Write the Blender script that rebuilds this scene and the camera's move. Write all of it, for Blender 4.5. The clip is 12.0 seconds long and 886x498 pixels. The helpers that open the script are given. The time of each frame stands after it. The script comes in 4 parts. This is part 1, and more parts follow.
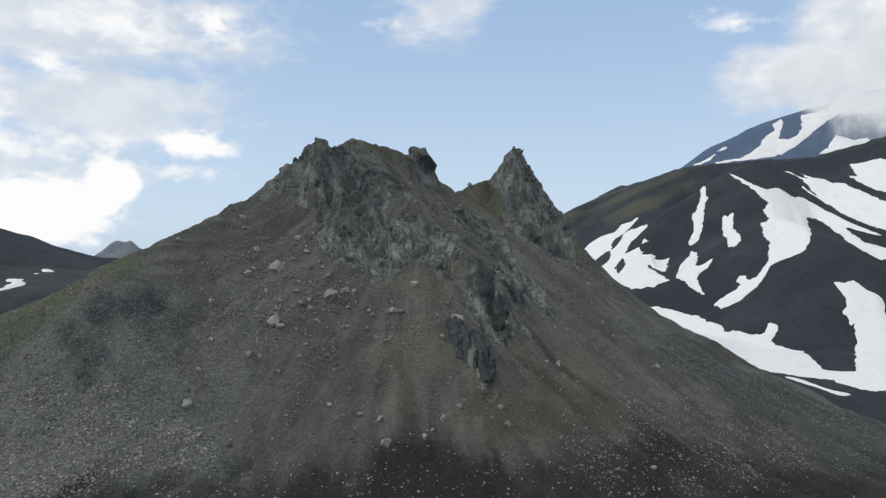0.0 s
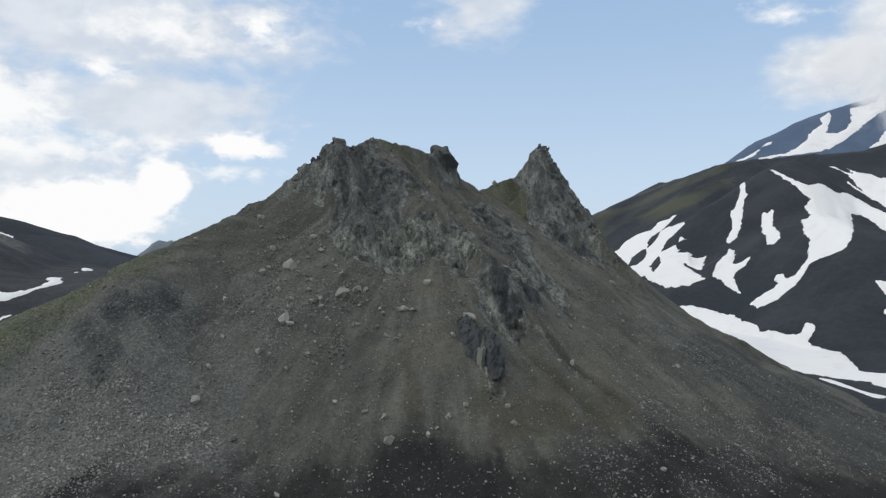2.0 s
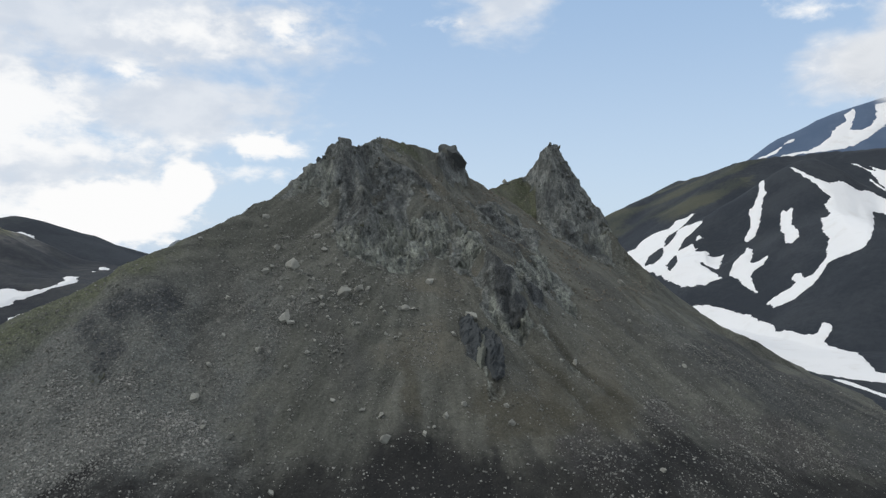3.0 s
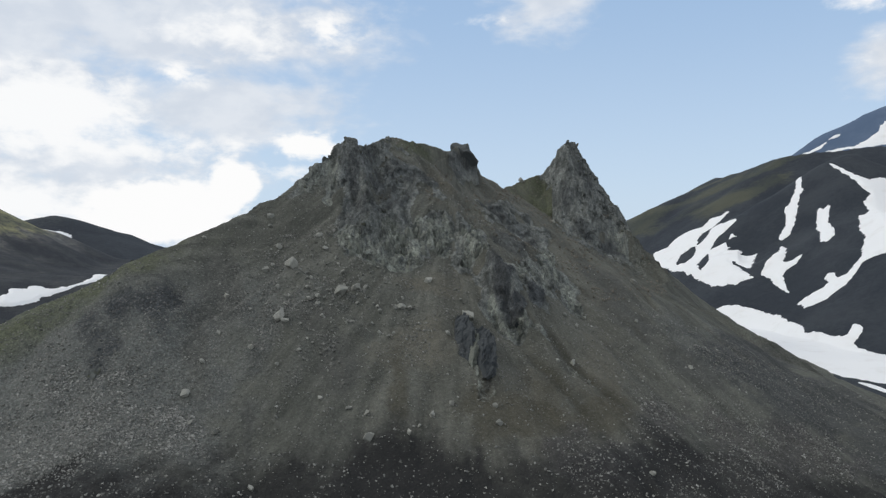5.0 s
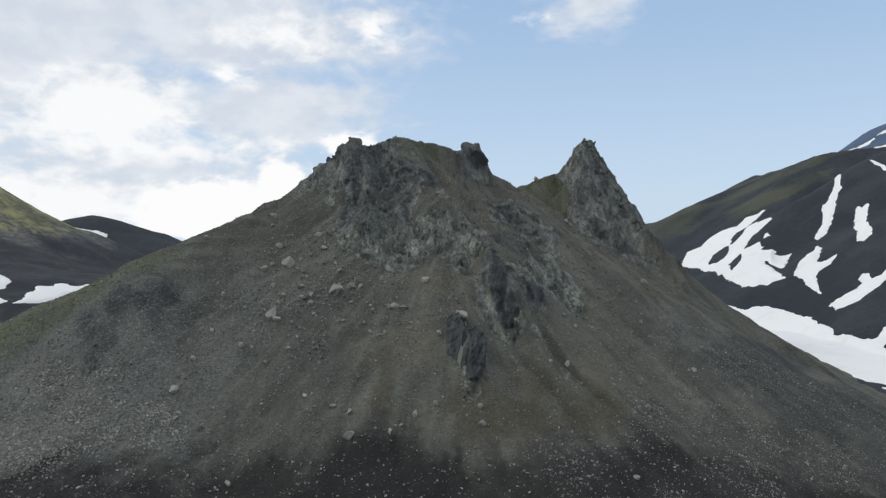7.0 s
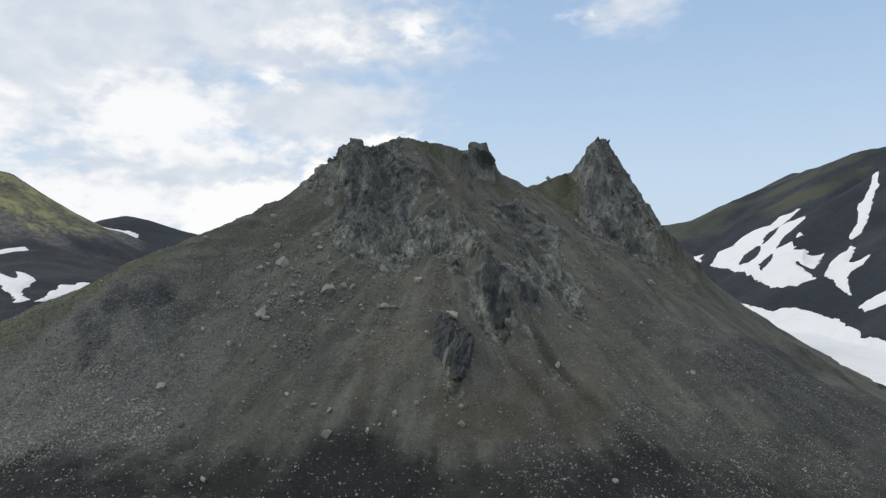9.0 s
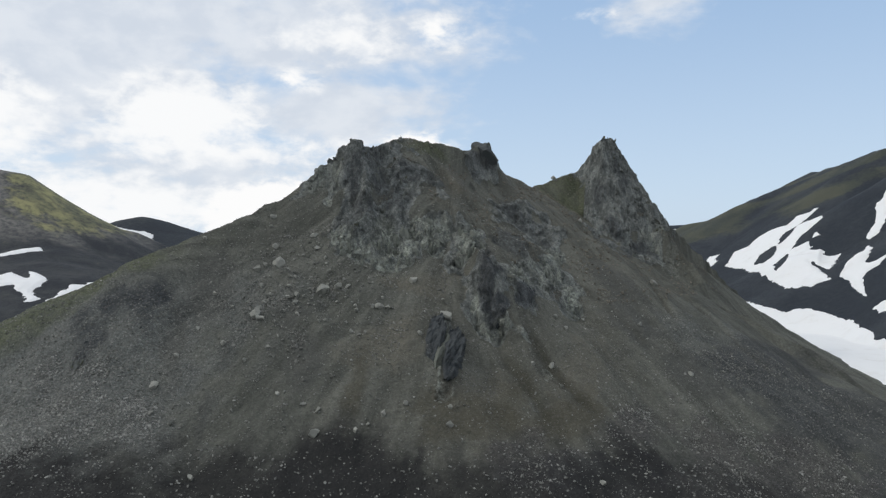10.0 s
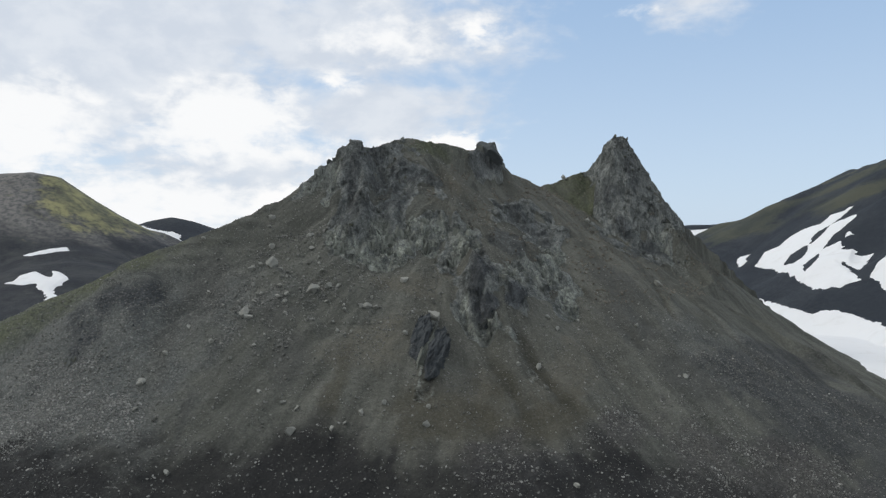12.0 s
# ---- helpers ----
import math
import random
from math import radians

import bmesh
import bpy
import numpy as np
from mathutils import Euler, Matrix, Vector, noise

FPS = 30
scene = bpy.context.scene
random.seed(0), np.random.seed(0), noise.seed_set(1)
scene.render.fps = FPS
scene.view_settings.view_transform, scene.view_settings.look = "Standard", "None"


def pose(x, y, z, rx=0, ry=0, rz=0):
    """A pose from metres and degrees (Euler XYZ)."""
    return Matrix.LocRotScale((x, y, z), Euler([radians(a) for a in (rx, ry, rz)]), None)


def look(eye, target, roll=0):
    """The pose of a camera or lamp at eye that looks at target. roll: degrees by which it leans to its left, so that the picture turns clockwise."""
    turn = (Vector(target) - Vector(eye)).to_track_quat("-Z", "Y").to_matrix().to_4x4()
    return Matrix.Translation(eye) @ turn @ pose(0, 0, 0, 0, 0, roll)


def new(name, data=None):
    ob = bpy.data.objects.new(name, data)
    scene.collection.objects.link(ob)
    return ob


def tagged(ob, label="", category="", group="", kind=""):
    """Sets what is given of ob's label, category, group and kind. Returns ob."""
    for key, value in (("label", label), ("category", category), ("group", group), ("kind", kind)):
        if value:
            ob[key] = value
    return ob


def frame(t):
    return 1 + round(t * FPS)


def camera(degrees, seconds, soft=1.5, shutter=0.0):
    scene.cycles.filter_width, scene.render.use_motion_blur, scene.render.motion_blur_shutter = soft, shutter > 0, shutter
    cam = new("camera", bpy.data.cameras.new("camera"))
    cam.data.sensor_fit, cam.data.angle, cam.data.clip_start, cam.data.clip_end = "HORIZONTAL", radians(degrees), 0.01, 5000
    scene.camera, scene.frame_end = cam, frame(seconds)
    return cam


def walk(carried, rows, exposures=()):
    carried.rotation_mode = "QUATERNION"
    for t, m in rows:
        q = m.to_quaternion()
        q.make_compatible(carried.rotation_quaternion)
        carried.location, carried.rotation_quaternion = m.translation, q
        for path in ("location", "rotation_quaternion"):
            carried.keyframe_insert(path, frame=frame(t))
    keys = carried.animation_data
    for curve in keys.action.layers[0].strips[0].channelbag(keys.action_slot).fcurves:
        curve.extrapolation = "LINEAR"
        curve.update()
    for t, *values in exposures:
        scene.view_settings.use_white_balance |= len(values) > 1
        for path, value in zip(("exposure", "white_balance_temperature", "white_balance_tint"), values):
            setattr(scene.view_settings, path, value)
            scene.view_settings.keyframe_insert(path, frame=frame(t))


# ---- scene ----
cam = camera(64.0, 12.0, soft=1.3)
METRES, EYE, TILT, LEAN, TURN = 100.0, 110.0, 0.0, 0.0, 0.0
SKY, SUN = 0.09, 1.1
ROWS = [
    (0.0, 0.0, 0.0, 0.0, 0.0, 0.0, -0.0),
    (0.5, 0.0227, 0.0006, -0.0006, 0.82, -0.01, 0.05),
    (1.0, 0.0497, 0.0015, -0.0011, 1.67, -0.03, 0.09),
    (1.5, 0.0782, 0.0028, -0.0012, 2.51, -0.05, 0.12),
    (2.0, 0.1127, 0.0049, -0.0015, 3.47, -0.1, 0.16),
    (2.5, 0.1461, 0.0075, -0.0016, 4.32, -0.13, 0.19),
    (3.0, 0.1838, 0.0109, -0.0018, 5.21, -0.16, 0.23),
    (5.0, 0.3484, 0.0315, -0.0012, 8.66, -0.27, 0.23),
    (5.5, 0.3901, 0.0383, -0.0007, 9.51, -0.3, 0.2),
    (6.0, 0.4372, 0.0467, -0.0002, 10.46, -0.31, 0.2),
    (6.5, 0.4797, 0.0549, 0.0006, 11.31, -0.33, 0.17),
    (7.0, 0.525, 0.0643, 0.0011, 12.2, -0.35, 0.17),
    (7.5, 0.5702, 0.0747, 0.0015, 13.09, -0.36, 0.16),
    (9.5, 0.7514, 0.1212, 0.0031, 16.42, -0.37, 0.21),
    (10.0, 0.7977, 0.1349, 0.0031, 17.27, -0.36, 0.22),
    (10.5, 0.8405, 0.1485, 0.0033, 18.06, -0.36, 0.22),
    (11.0, 0.8884, 0.1644, 0.003, 18.94, -0.35, 0.23),
    (11.5, 0.931, 0.1791, 0.0026, 19.72, -0.35, 0.24),
    (12.0, 0.9761, 0.1957, 0.002, 20.53, -0.35, 0.26),
]
walk(cam, [(t, pose(0, 0, EYE, TILT, LEAN, TURN) @ pose(METRES * x, METRES * y, METRES * z, 90 + pitch, roll, yaw)) for t, x, y, z, yaw, pitch, roll in ROWS])

# ---- world, sun ----
SUN_AZ, SUN_EL = -98.0, 44.0          # degrees; azimuth from +y towards +x
world = bpy.data.worlds.new("sky")
scene.world = world
world.use_nodes = True


def graph(tree):
    """Short helpers to build node graphs."""
    tree.nodes.clear()

    def node(kind, **values):
        n = tree.nodes.new(kind)
        for key, value in values.items():
            setattr(n, key, value)
        return n

    def link(a, b):
        tree.links.new(a, b)

    def put(socket, value):
        if isinstance(value, bpy.types.NodeSocket):
            link(value, socket)
        else:
            socket.default_value = value

    def maths(op, a, b=0.0, clamp=False):
        n = node("ShaderNodeMath", operation=op, use_clamp=clamp)
        put(n.inputs[0], a)
        put(n.inputs[1], b)
        return n.outputs[0]

    def ramp(value, lo, hi):
        n = node("ShaderNodeMapRange", interpolation_type="SMOOTHSTEP")
        put(n.inputs["Value"], value)
        put(n.inputs["From Min"], lo)
        put(n.inputs["From Max"], hi)
        return n.outputs["Result"]

    def mix(factor, a, b):
        n = node("ShaderNodeMix", data_type="RGBA")
        put(n.inputs["Factor"], factor)
        put(n.inputs["A"], a)
        put(n.inputs["B"], b)
        return n.outputs["Result"]

    def noise_of(vector, scale, detail=4.0, rough=0.55, warp=0.0):
        n = node("ShaderNodeTexNoise")
        put(n.inputs["Vector"], vector)
        n.inputs["Scale"].default_value = scale
        n.inputs["Detail"].default_value = detail
        n.inputs["Roughness"].default_value = rough
        n.inputs["Distortion"].default_value = warp
        return n.outputs["Fac"]

    def vector(x, y, z=0.0):
        n = node("ShaderNodeCombineXYZ")
        put(n.inputs[0], x)
        put(n.inputs[1], y)
        put(n.inputs[2], z)
        return n.outputs[0]

    return node, link, put, maths, ramp, mix, noise_of, vector


# soft grey cloud and bright cumulus: azimuth, elevation, half width, half height in degrees, weight
SOFT = [(-26, 10.5, 11, 3.2, 1.3), (-28, 16.5, 15, 5, 1.3), (-47, 14, 18, 9, 1.9), (-0.8, 19, 4.5, 3, 0.8),
        (24.6, 12.4, 3.8, 2.8, 1.4), (31, 14, 6, 7.5, 1.9), (-36, 5.5, 14, 4, 1.1)]
BRIGHT = [(-30, 2.8, 6.0, 3.4, 1.5), (-25.4, 4.6, 2.6, 2.6, 1.5), (-18.9, 7.9, 3.6, 1.5, 1.15), (-38, 9.4, 8, 4.4, 1.5),
          (-25, 16.2, 6, 2.4, 0.75), (-17.8, 16.7, 2.8, 1.5, 0.8), (-29, 12.8, 2.4, 1.1, 0.8), (-33, 7.2, 10, 1.8, 0.9),
          (-52, 8.0, 8, 4.5, 1.5), (-43, 2.5, 13, 4, 1.4), (31, 13, 4.5, 6, 0.75), (24.6, 12.4, 2.6, 1.6, 0.5), (22.5, 16.4, 3.5, 0.9, 0.6), (-21, 5.8, 5, 0.9, 0.55), (-6, 17.6, 2, 0.6, 0.4)]
CUMULUS = [(-30.5, 2.6, 6.2, 3.0, 1.3), (-25.2, 4.6, 2.5, 2.5, 1.25), (-19.2, 7.9, 3.0, 1.25, 1.0), (-17.8, 16.8, 1.3, 0.9, 0.6), (-29.2, 12.9, 1.2, 0.7, 0.65)]
node, link, put, maths, ramp, mix, noise_of, vector = graph(world.node_tree)
way = node("ShaderNodeTexCoord").outputs["Generated"]
split = node("ShaderNodeSeparateXYZ")
link(way, split.inputs[0])
azimuth = maths("MULTIPLY", maths("ARCTAN2", split.outputs[0], split.outputs[1]), 180 / math.pi)
elevation = maths("MULTIPLY", maths("ARCSINE", split.outputs[2]), 180 / math.pi)
chart = vector(maths("MULTIPLY", azimuth, 0.055), maths("MULTIPLY", elevation, 0.13))
billow = noise_of(chart, 3.2, 7.0, 0.58, 0.25)
puffs = vector(maths("MULTIPLY", azimuth, 0.085), maths("MULTIPLY", elevation, 0.13), 2.0)
fine = noise_of(puffs, 6.0, 6.0, 0.58, 0.25)
lumps = noise_of(puffs, 3.0, 5.0, 0.55, 0.15)


def cover(patches):
    total = None
    for a, e, ra, re, weight in patches:
        da = maths("DIVIDE", maths("SUBTRACT", azimuth, a), ra)
        de = maths("DIVIDE", maths("SUBTRACT", elevation, e), re)
        d = maths("ADD", maths("MULTIPLY", da, da), maths("MULTIPLY", de, de))
        one = maths("MULTIPLY", maths("SUBTRACT", 1.0, maths("POWER", d, 0.6)), weight)
        total = one if total is None else maths("MAXIMUM", total, one)
    return maths("MAXIMUM", total, -1.0)


def ragged(patches, a, b):
    grain = maths("ADD", maths("MULTIPLY", maths("SUBTRACT", billow, 0.5), a), maths("MULTIPLY", maths("SUBTRACT", fine, 0.5), b))
    return maths("ADD", cover(patches), grain)


# broken cloud over the rest of the sky, outside the stretch that the patches describe
elsewhere = maths("MULTIPLY", ramp(noise_of(way, 2.2, 5.0, 0.55), 0.28, 0.52),
                  maths("MAXIMUM", ramp(maths("ABSOLUTE", maths("ADD", azimuth, 10.0)), 48.0, 70.0), ramp(elevation, 24.0, 40.0)))
soft = maths("MAXIMUM", maths("MULTIPLY", ramp(ragged(SOFT, 2.4, 0.9), -0.3, 0.9), 0.9), 0.0)
bright = ramp(ragged(BRIGHT, 2.2, 2.0), -0.05, 1.1)
air = node("ShaderNodeTexSky", sky_type="NISHITA", sun_disc=False, sun_elevation=radians(SUN_EL), sun_rotation=radians(SUN_AZ),
           air_density=1.0, dust_density=1.2, ozone_density=1.5)
clear = node("ShaderNodeVectorMath", operation="SCALE")
link(air.outputs[0], clear.inputs[0])
clear.inputs["Scale"].default_value = SKY
haze = mix(ramp(elevation, 24.0, -2.0), (0.385, 0.57, 0.84, 1), (0.66, 0.81, 0.985, 1))
blue = mix(0.78, clear.outputs[0], haze)
sky = mix(soft, blue, mix(ramp(lumps, 0.36, 0.66), (0.665, 0.715, 0.79, 1), (0.775, 0.81, 0.86, 1)))
sky = mix(maths("MULTIPLY", elsewhere, 0.92), sky, (0.76, 0.765, 0.77, 1))
sky = mix(bright, sky, (0.95, 0.96, 0.97, 1))
sky = mix(ramp(ragged(CUMULUS, 1.3, 1.0), 0.05, 0.5), sky, (0.98, 0.98, 0.98, 1))
back = node("ShaderNodeBackground")
link(sky, back.inputs["Color"])
back.inputs["Strength"].default_value = 1.0
link(back.outputs[0], node("ShaderNodeOutputWorld").inputs[0])

lamp = new("sun", bpy.data.lights.new("sun", "SUN"))
lamp.data.energy, lamp.data.angle, lamp.data.color = SUN, radians(12), (1.0, 0.95, 0.87)
lamp.matrix_world = look((0, 0, 900), (-math.sin(radians(SUN_AZ)) * math.cos(radians(SUN_EL)), -math.cos(radians(SUN_AZ)) * math.cos(radians(SUN_EL)),
                                       900 - math.sin(radians(SUN_EL))))

# ---- materials ----


def material(name):
    m = bpy.data.materials.new(name)
    m.use_nodes = True
    g = graph(m.node_tree)
    node, link = g[0], g[1]
    shader = node("ShaderNodeBsdfPrincipled")
    shader.inputs["Specular IOR Level"].default_value = 0.25
    link(shader.outputs[0], node("ShaderNodeOutputMaterial").inputs[0])
    return m, shader, g


def bumped(g, shader, height, strength, distance):
    node, link = g[0], g[1]
    b = node("ShaderNodeBump")
    b.inputs["Strength"].default_value, b.inputs["Distance"].default_value = strength, distance
    link(height, b.inputs["Height"])
    link(b.outputs[0], shader.inputs["Normal"])


FLANK = 0.76


def slope_material():
    """Scree, ash, moss and bare rock of the mountain, by the zones stored on its mesh."""
    m, shader, g = material("mountain_scree")
    node, link, put, maths, ramp, mix, noise_of, vector = g
    place = node("ShaderNodeNewGeometry").outputs["Position"]
    xyz = node("ShaderNodeSeparateXYZ")
    link(place, xyz.inputs[0])

    def zone(name):
        return node("ShaderNodeAttribute", attribute_name=name).outputs["Fac"]

    # streaks that fan out down the fall line
    dx, dy = maths("ADD", xyz.outputs[0], 12.0), maths("SUBTRACT", 325.0, xyz.outputs[1])
    angle = maths("ARCTAN2", dx, dy)
    flank = maths("GREATER_THAN", angle, FLANK)

    def on_flank(middle, side):
        """The one value where the streaks fan out, the other on the flank, where they run side by side."""
        return maths("ADD", middle, maths("MULTIPLY", flank, maths("SUBTRACT", side, middle)))

    off = maths("SUBTRACT", maths("MULTIPLY", dx, math.cos(FLANK)), maths("MULTIPLY", dy, math.sin(FLANK)))
    down = maths("ADD", maths("MULTIPLY", dx, math.sin(FLANK)), maths("MULTIPLY", dy, math.cos(FLANK)))
    fan = on_flank(maths("MULTIPLY", angle, 30.0), maths("ADD", FLANK * 30, maths("MULTIPLY", off, 0.27)))
    reach = on_flank(maths("SQRT", maths("ADD", maths("MULTIPLY", dx, dx), maths("MULTIPLY", dy, dy))), down)
    lanes = noise_of(vector(fan, maths("MULTIPLY", reach, 0.035), 3.0), 0.55, 5.0, 0.6, 0.3)
    wide = noise_of(place, 0.03, 5.0, 0.6)
    grain = noise_of(place, 0.9, 6.0, 0.7)
    pebble = node("ShaderNodeTexVoronoi")
    link(place, pebble.inputs["Vector"])
    pebble.inputs["Scale"].default_value = 1.7
    speck = node("ShaderNodeSeparateColor")
    link(pebble.outputs["Color"], speck.inputs[0])
    scree = mix(ramp(lanes, 0.34, 0.66), (0.075, 0.080, 0.070, 1), (0.140, 0.146, 0.128, 1))
    scree = mix(maths("MULTIPLY", maths("ADD", 0.6, maths("MULTIPLY", ramp(wide, 0.40, 0.66), 0.4)), zone("brown")), scree, (0.132, 0.129, 0.106, 1))
    scree = mix(maths("MULTIPLY", zone("coarse"), 0.8), scree, mix(ramp(wide, 0.35, 0.65), (0.094, 0.104, 0.104, 1), (0.136, 0.147, 0.142, 1)))
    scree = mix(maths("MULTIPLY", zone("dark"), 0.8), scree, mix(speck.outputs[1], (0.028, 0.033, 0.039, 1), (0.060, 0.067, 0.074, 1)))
    scree = mix(maths("MULTIPLY", zone("slate"), 0.75), scree, mix(ramp(lanes, 0.35, 0.65), (0.034, 0.038, 0.042, 1), (0.060, 0.066, 0.068, 1)))
    scree = mix(maths("MULTIPLY", zone("silt"), 0.8), scree, (0.080, 0.084, 0.078, 1))
    scree = mix(maths("MULTIPLY", zone("olive"), 0.75), scree, (0.072, 0.069, 0.051, 1))
    scree = mix(maths("MULTIPLY", zone("gravel"), 0.6), scree, mix(speck.outputs[2], (0.095, 0.103, 0.101, 1), (0.165, 0.172, 0.163, 1)))
    scree = mix(maths("MULTIPLY", zone("stony"), 0.7), scree, mix(ramp(speck.outputs[1], 0.1, 0.9), (0.042, 0.041, 0.043, 1), (0.088, 0.086, 0.085, 1)))
    scree = mix(maths("MULTIPLY", zone("fines"), 0.85), scree, (0.052, 0.051, 0.037, 1))
    scree = mix(maths("MULTIPLY", zone("ash"), ramp(wide, 1.10, 0.40)), scree, (0.019, 0.020, 0.021, 1))
    scree = mix(maths("MULTIPLY", ramp(speck.outputs[0], 0.72, 0.95), maths("MULTIPLY", maths("ADD", maths("MULTIPLY", zone("coarse"), 0.35), 0.2), maths("SUBTRACT", 1.0, maths("MULTIPLY", zone("ash"), 0.85)))), scree, (0.19, 0.19, 0.18, 1))
    moss = mix(ramp(grain, 0.35, 0.65), (0.070, 0.083, 0.047, 1), (0.110, 0.122, 0.075, 1))
    scree = mix(maths("MULTIPLY", maths("MULTIPLY", zone("grass"), 0.82), ramp(maths("ADD", wide, maths("MULTIPLY", grain, 0.4)), 0.44, 0.76)), scree, moss)
    # bare rock: streaked downwards, pale where it weathers
    bent = node("ShaderNodeVectorMath", operation="ADD")
    link(vector(xyz.outputs[0], xyz.outputs[1], maths("MULTIPLY", xyz.outputs[2], 0.28)), bent.inputs[0])
    link(vector(maths("MULTIPLY", grain, 2.0), maths("MULTIPLY", noise_of(place, 0.5, 3.0, 0.6), 2.6), maths("MULTIPLY", grain, 1.4)), bent.inputs[1])

    def broken(scale):
        """Blocks of broken rock: a tone for each and the crack round it."""
        cell = node("ShaderNodeTexVoronoi")
        link(bent.outputs[0], cell.inputs["Vector"])
        cell.inputs["Scale"].default_value = scale
        tone = node("ShaderNodeSeparateColor")
        link(cell.outputs["Color"], tone.inputs[0])
        edge = node("ShaderNodeTexVoronoi", feature="DISTANCE_TO_EDGE")
        link(bent.outputs[0], edge.inputs["Vector"])
        edge.inputs["Scale"].default_value = scale
        return tone.outputs[0], edge.outputs["Distance"]

    big_tone, big_edge = broken(0.36)
    small_tone, small_edge = broken(0.95)
    streak = noise_of(vector(xyz.outputs[0], xyz.outputs[1], maths("MULTIPLY", xyz.outputs[2], 0.13)), 0.7, 5.0, 0.66)
    flute = maths("ADD", maths("MULTIPLY", streak, 0.76), maths("ADD", maths("MULTIPLY", big_tone, 0.15), maths("MULTIPLY", small_tone, 0.09)))
    rock = mix(ramp(flute, 0.32, 0.66), (0.118, 0.131, 0.130, 1), (0.222, 0.238, 0.226, 1))
    rock = mix(maths("MULTIPLY", zone("pale"), ramp(flute, 0.30, 0.66)), rock, (0.285, 0.308, 0.268, 1))
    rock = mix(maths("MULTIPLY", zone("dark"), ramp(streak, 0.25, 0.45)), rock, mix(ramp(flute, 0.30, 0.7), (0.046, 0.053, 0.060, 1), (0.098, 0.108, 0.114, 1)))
    crack = maths("MULTIPLY", ramp(small_edge, 0.0, 0.10), maths("ADD", 0.55, maths("MULTIPLY", ramp(big_edge, 0.0, 0.09), 0.45)))
    face = node("ShaderNodeVectorMath", operation="SCALE")
    link(rock, face.inputs[0])
    pillar = noise_of(vector(xyz.outputs[0], maths("MULTIPLY", xyz.outputs[1], 0.6), maths("MULTIPLY", xyz.outputs[2], 0.12)), 0.26, 3.0, 0.5)
    weathered = maths("ADD", 0.68, maths("ADD", maths("MULTIPLY", zone("facet"), 0.32), maths("MULTIPLY", ramp(pillar, 0.36, 0.64), 0.50)))
    link(maths("MULTIPLY", maths("ADD", 0.76, maths("MULTIPLY", crack, 0.27)), weathered), face.inputs["Scale"])
    rock = face.outputs[0]
    base = mix(ramp(maths("ADD", zone("rock"), maths("MULTIPLY", maths("SUBTRACT", grain, 0.5), 0.6)), 0.35, 0.65), scree, rock)
    # low spots of the grain darkened: crevice shade painted into the colour
    base = mix(maths("MULTIPLY", ramp(grain, 0.62, 0.36), 0.45), base, mix(0.6, base, (0.012, 0.012, 0.013, 1)))
    # stone by stone, lighter and darker
    bits = node("ShaderNodeTexVoronoi")
    link(place, bits.inputs["Vector"])
    bits.inputs["Scale"].default_value = 2.6
    each = node("ShaderNodeSeparateColor")
    link(bits.outputs["Color"], each.inputs[0])
    shade = maths("ADD", 0.82, maths("MULTIPLY", maths("POWER", each.outputs[1], 2.0), 0.55))
    shade = maths("MULTIPLY", shade, maths("ADD", 0.88, maths("MULTIPLY", speck.outputs[2], 0.26)))
    shade = maths("ADD", 1.0, maths("MULTIPLY", maths("SUBTRACT", shade, 1.0), maths("ADD", 0.5, maths("MULTIPLY", zone("coarse"), 0.5))))
    tint = node("ShaderNodeVectorMath", operation="SCALE")
    link(base, tint.inputs[0])
    link(shade, tint.inputs["Scale"])
    base = tint.outputs[0]
    link(base, shader.inputs["Base Color"])
    shader.inputs["Roughness"].default_value = 0.95
    lump = maths("ADD", maths("MULTIPLY", pebble.outputs["Distance"], -0.5), maths("MULTIPLY", grain, 1.1))
    relief = maths("ADD", maths("MULTIPLY", crack, 0.5), maths("ADD", maths("MULTIPLY", big_tone, 0.5), maths("MULTIPLY", small_tone, 0.35)))
    lump = maths("ADD", lump, maths("MULTIPLY", maths("MULTIPLY", relief, zone("rock")), 1.2))
    bumped(g, shader, lump, 0.9, 0.5)
    return m


def stone_material(name, low, high, island=True, patch=None, power=1.0):
    m, shader, g = material(name)
    node, link, put, maths, ramp, mix, noise_of, vector = g
    geometry = node("ShaderNodeNewGeometry")
    grain = noise_of(geometry.outputs["Position"], 1.6, 6.0, 0.65, 0.3)
    pick = geometry.outputs["Random Per Island"] if island else node("ShaderNodeObjectInfo").outputs["Random"]
    tone = maths("ADD", maths("MULTIPLY", maths("POWER", pick, power), 0.65), maths("MULTIPLY", ramp(grain, 0.3, 0.7), 0.35))
    base = mix(tone, low, high)
    if patch:
        base = mix(maths("MULTIPLY", ramp(noise_of(geometry.outputs["Position"], 0.5, 4.0, 0.6), 0.5, 0.68), 0.7), base, patch)
    link(base, shader.inputs["Base Color"])
    shader.inputs["Roughness"].default_value = 0.92
    bumped(g, shader, grain, 0.7, 0.35)
    return m


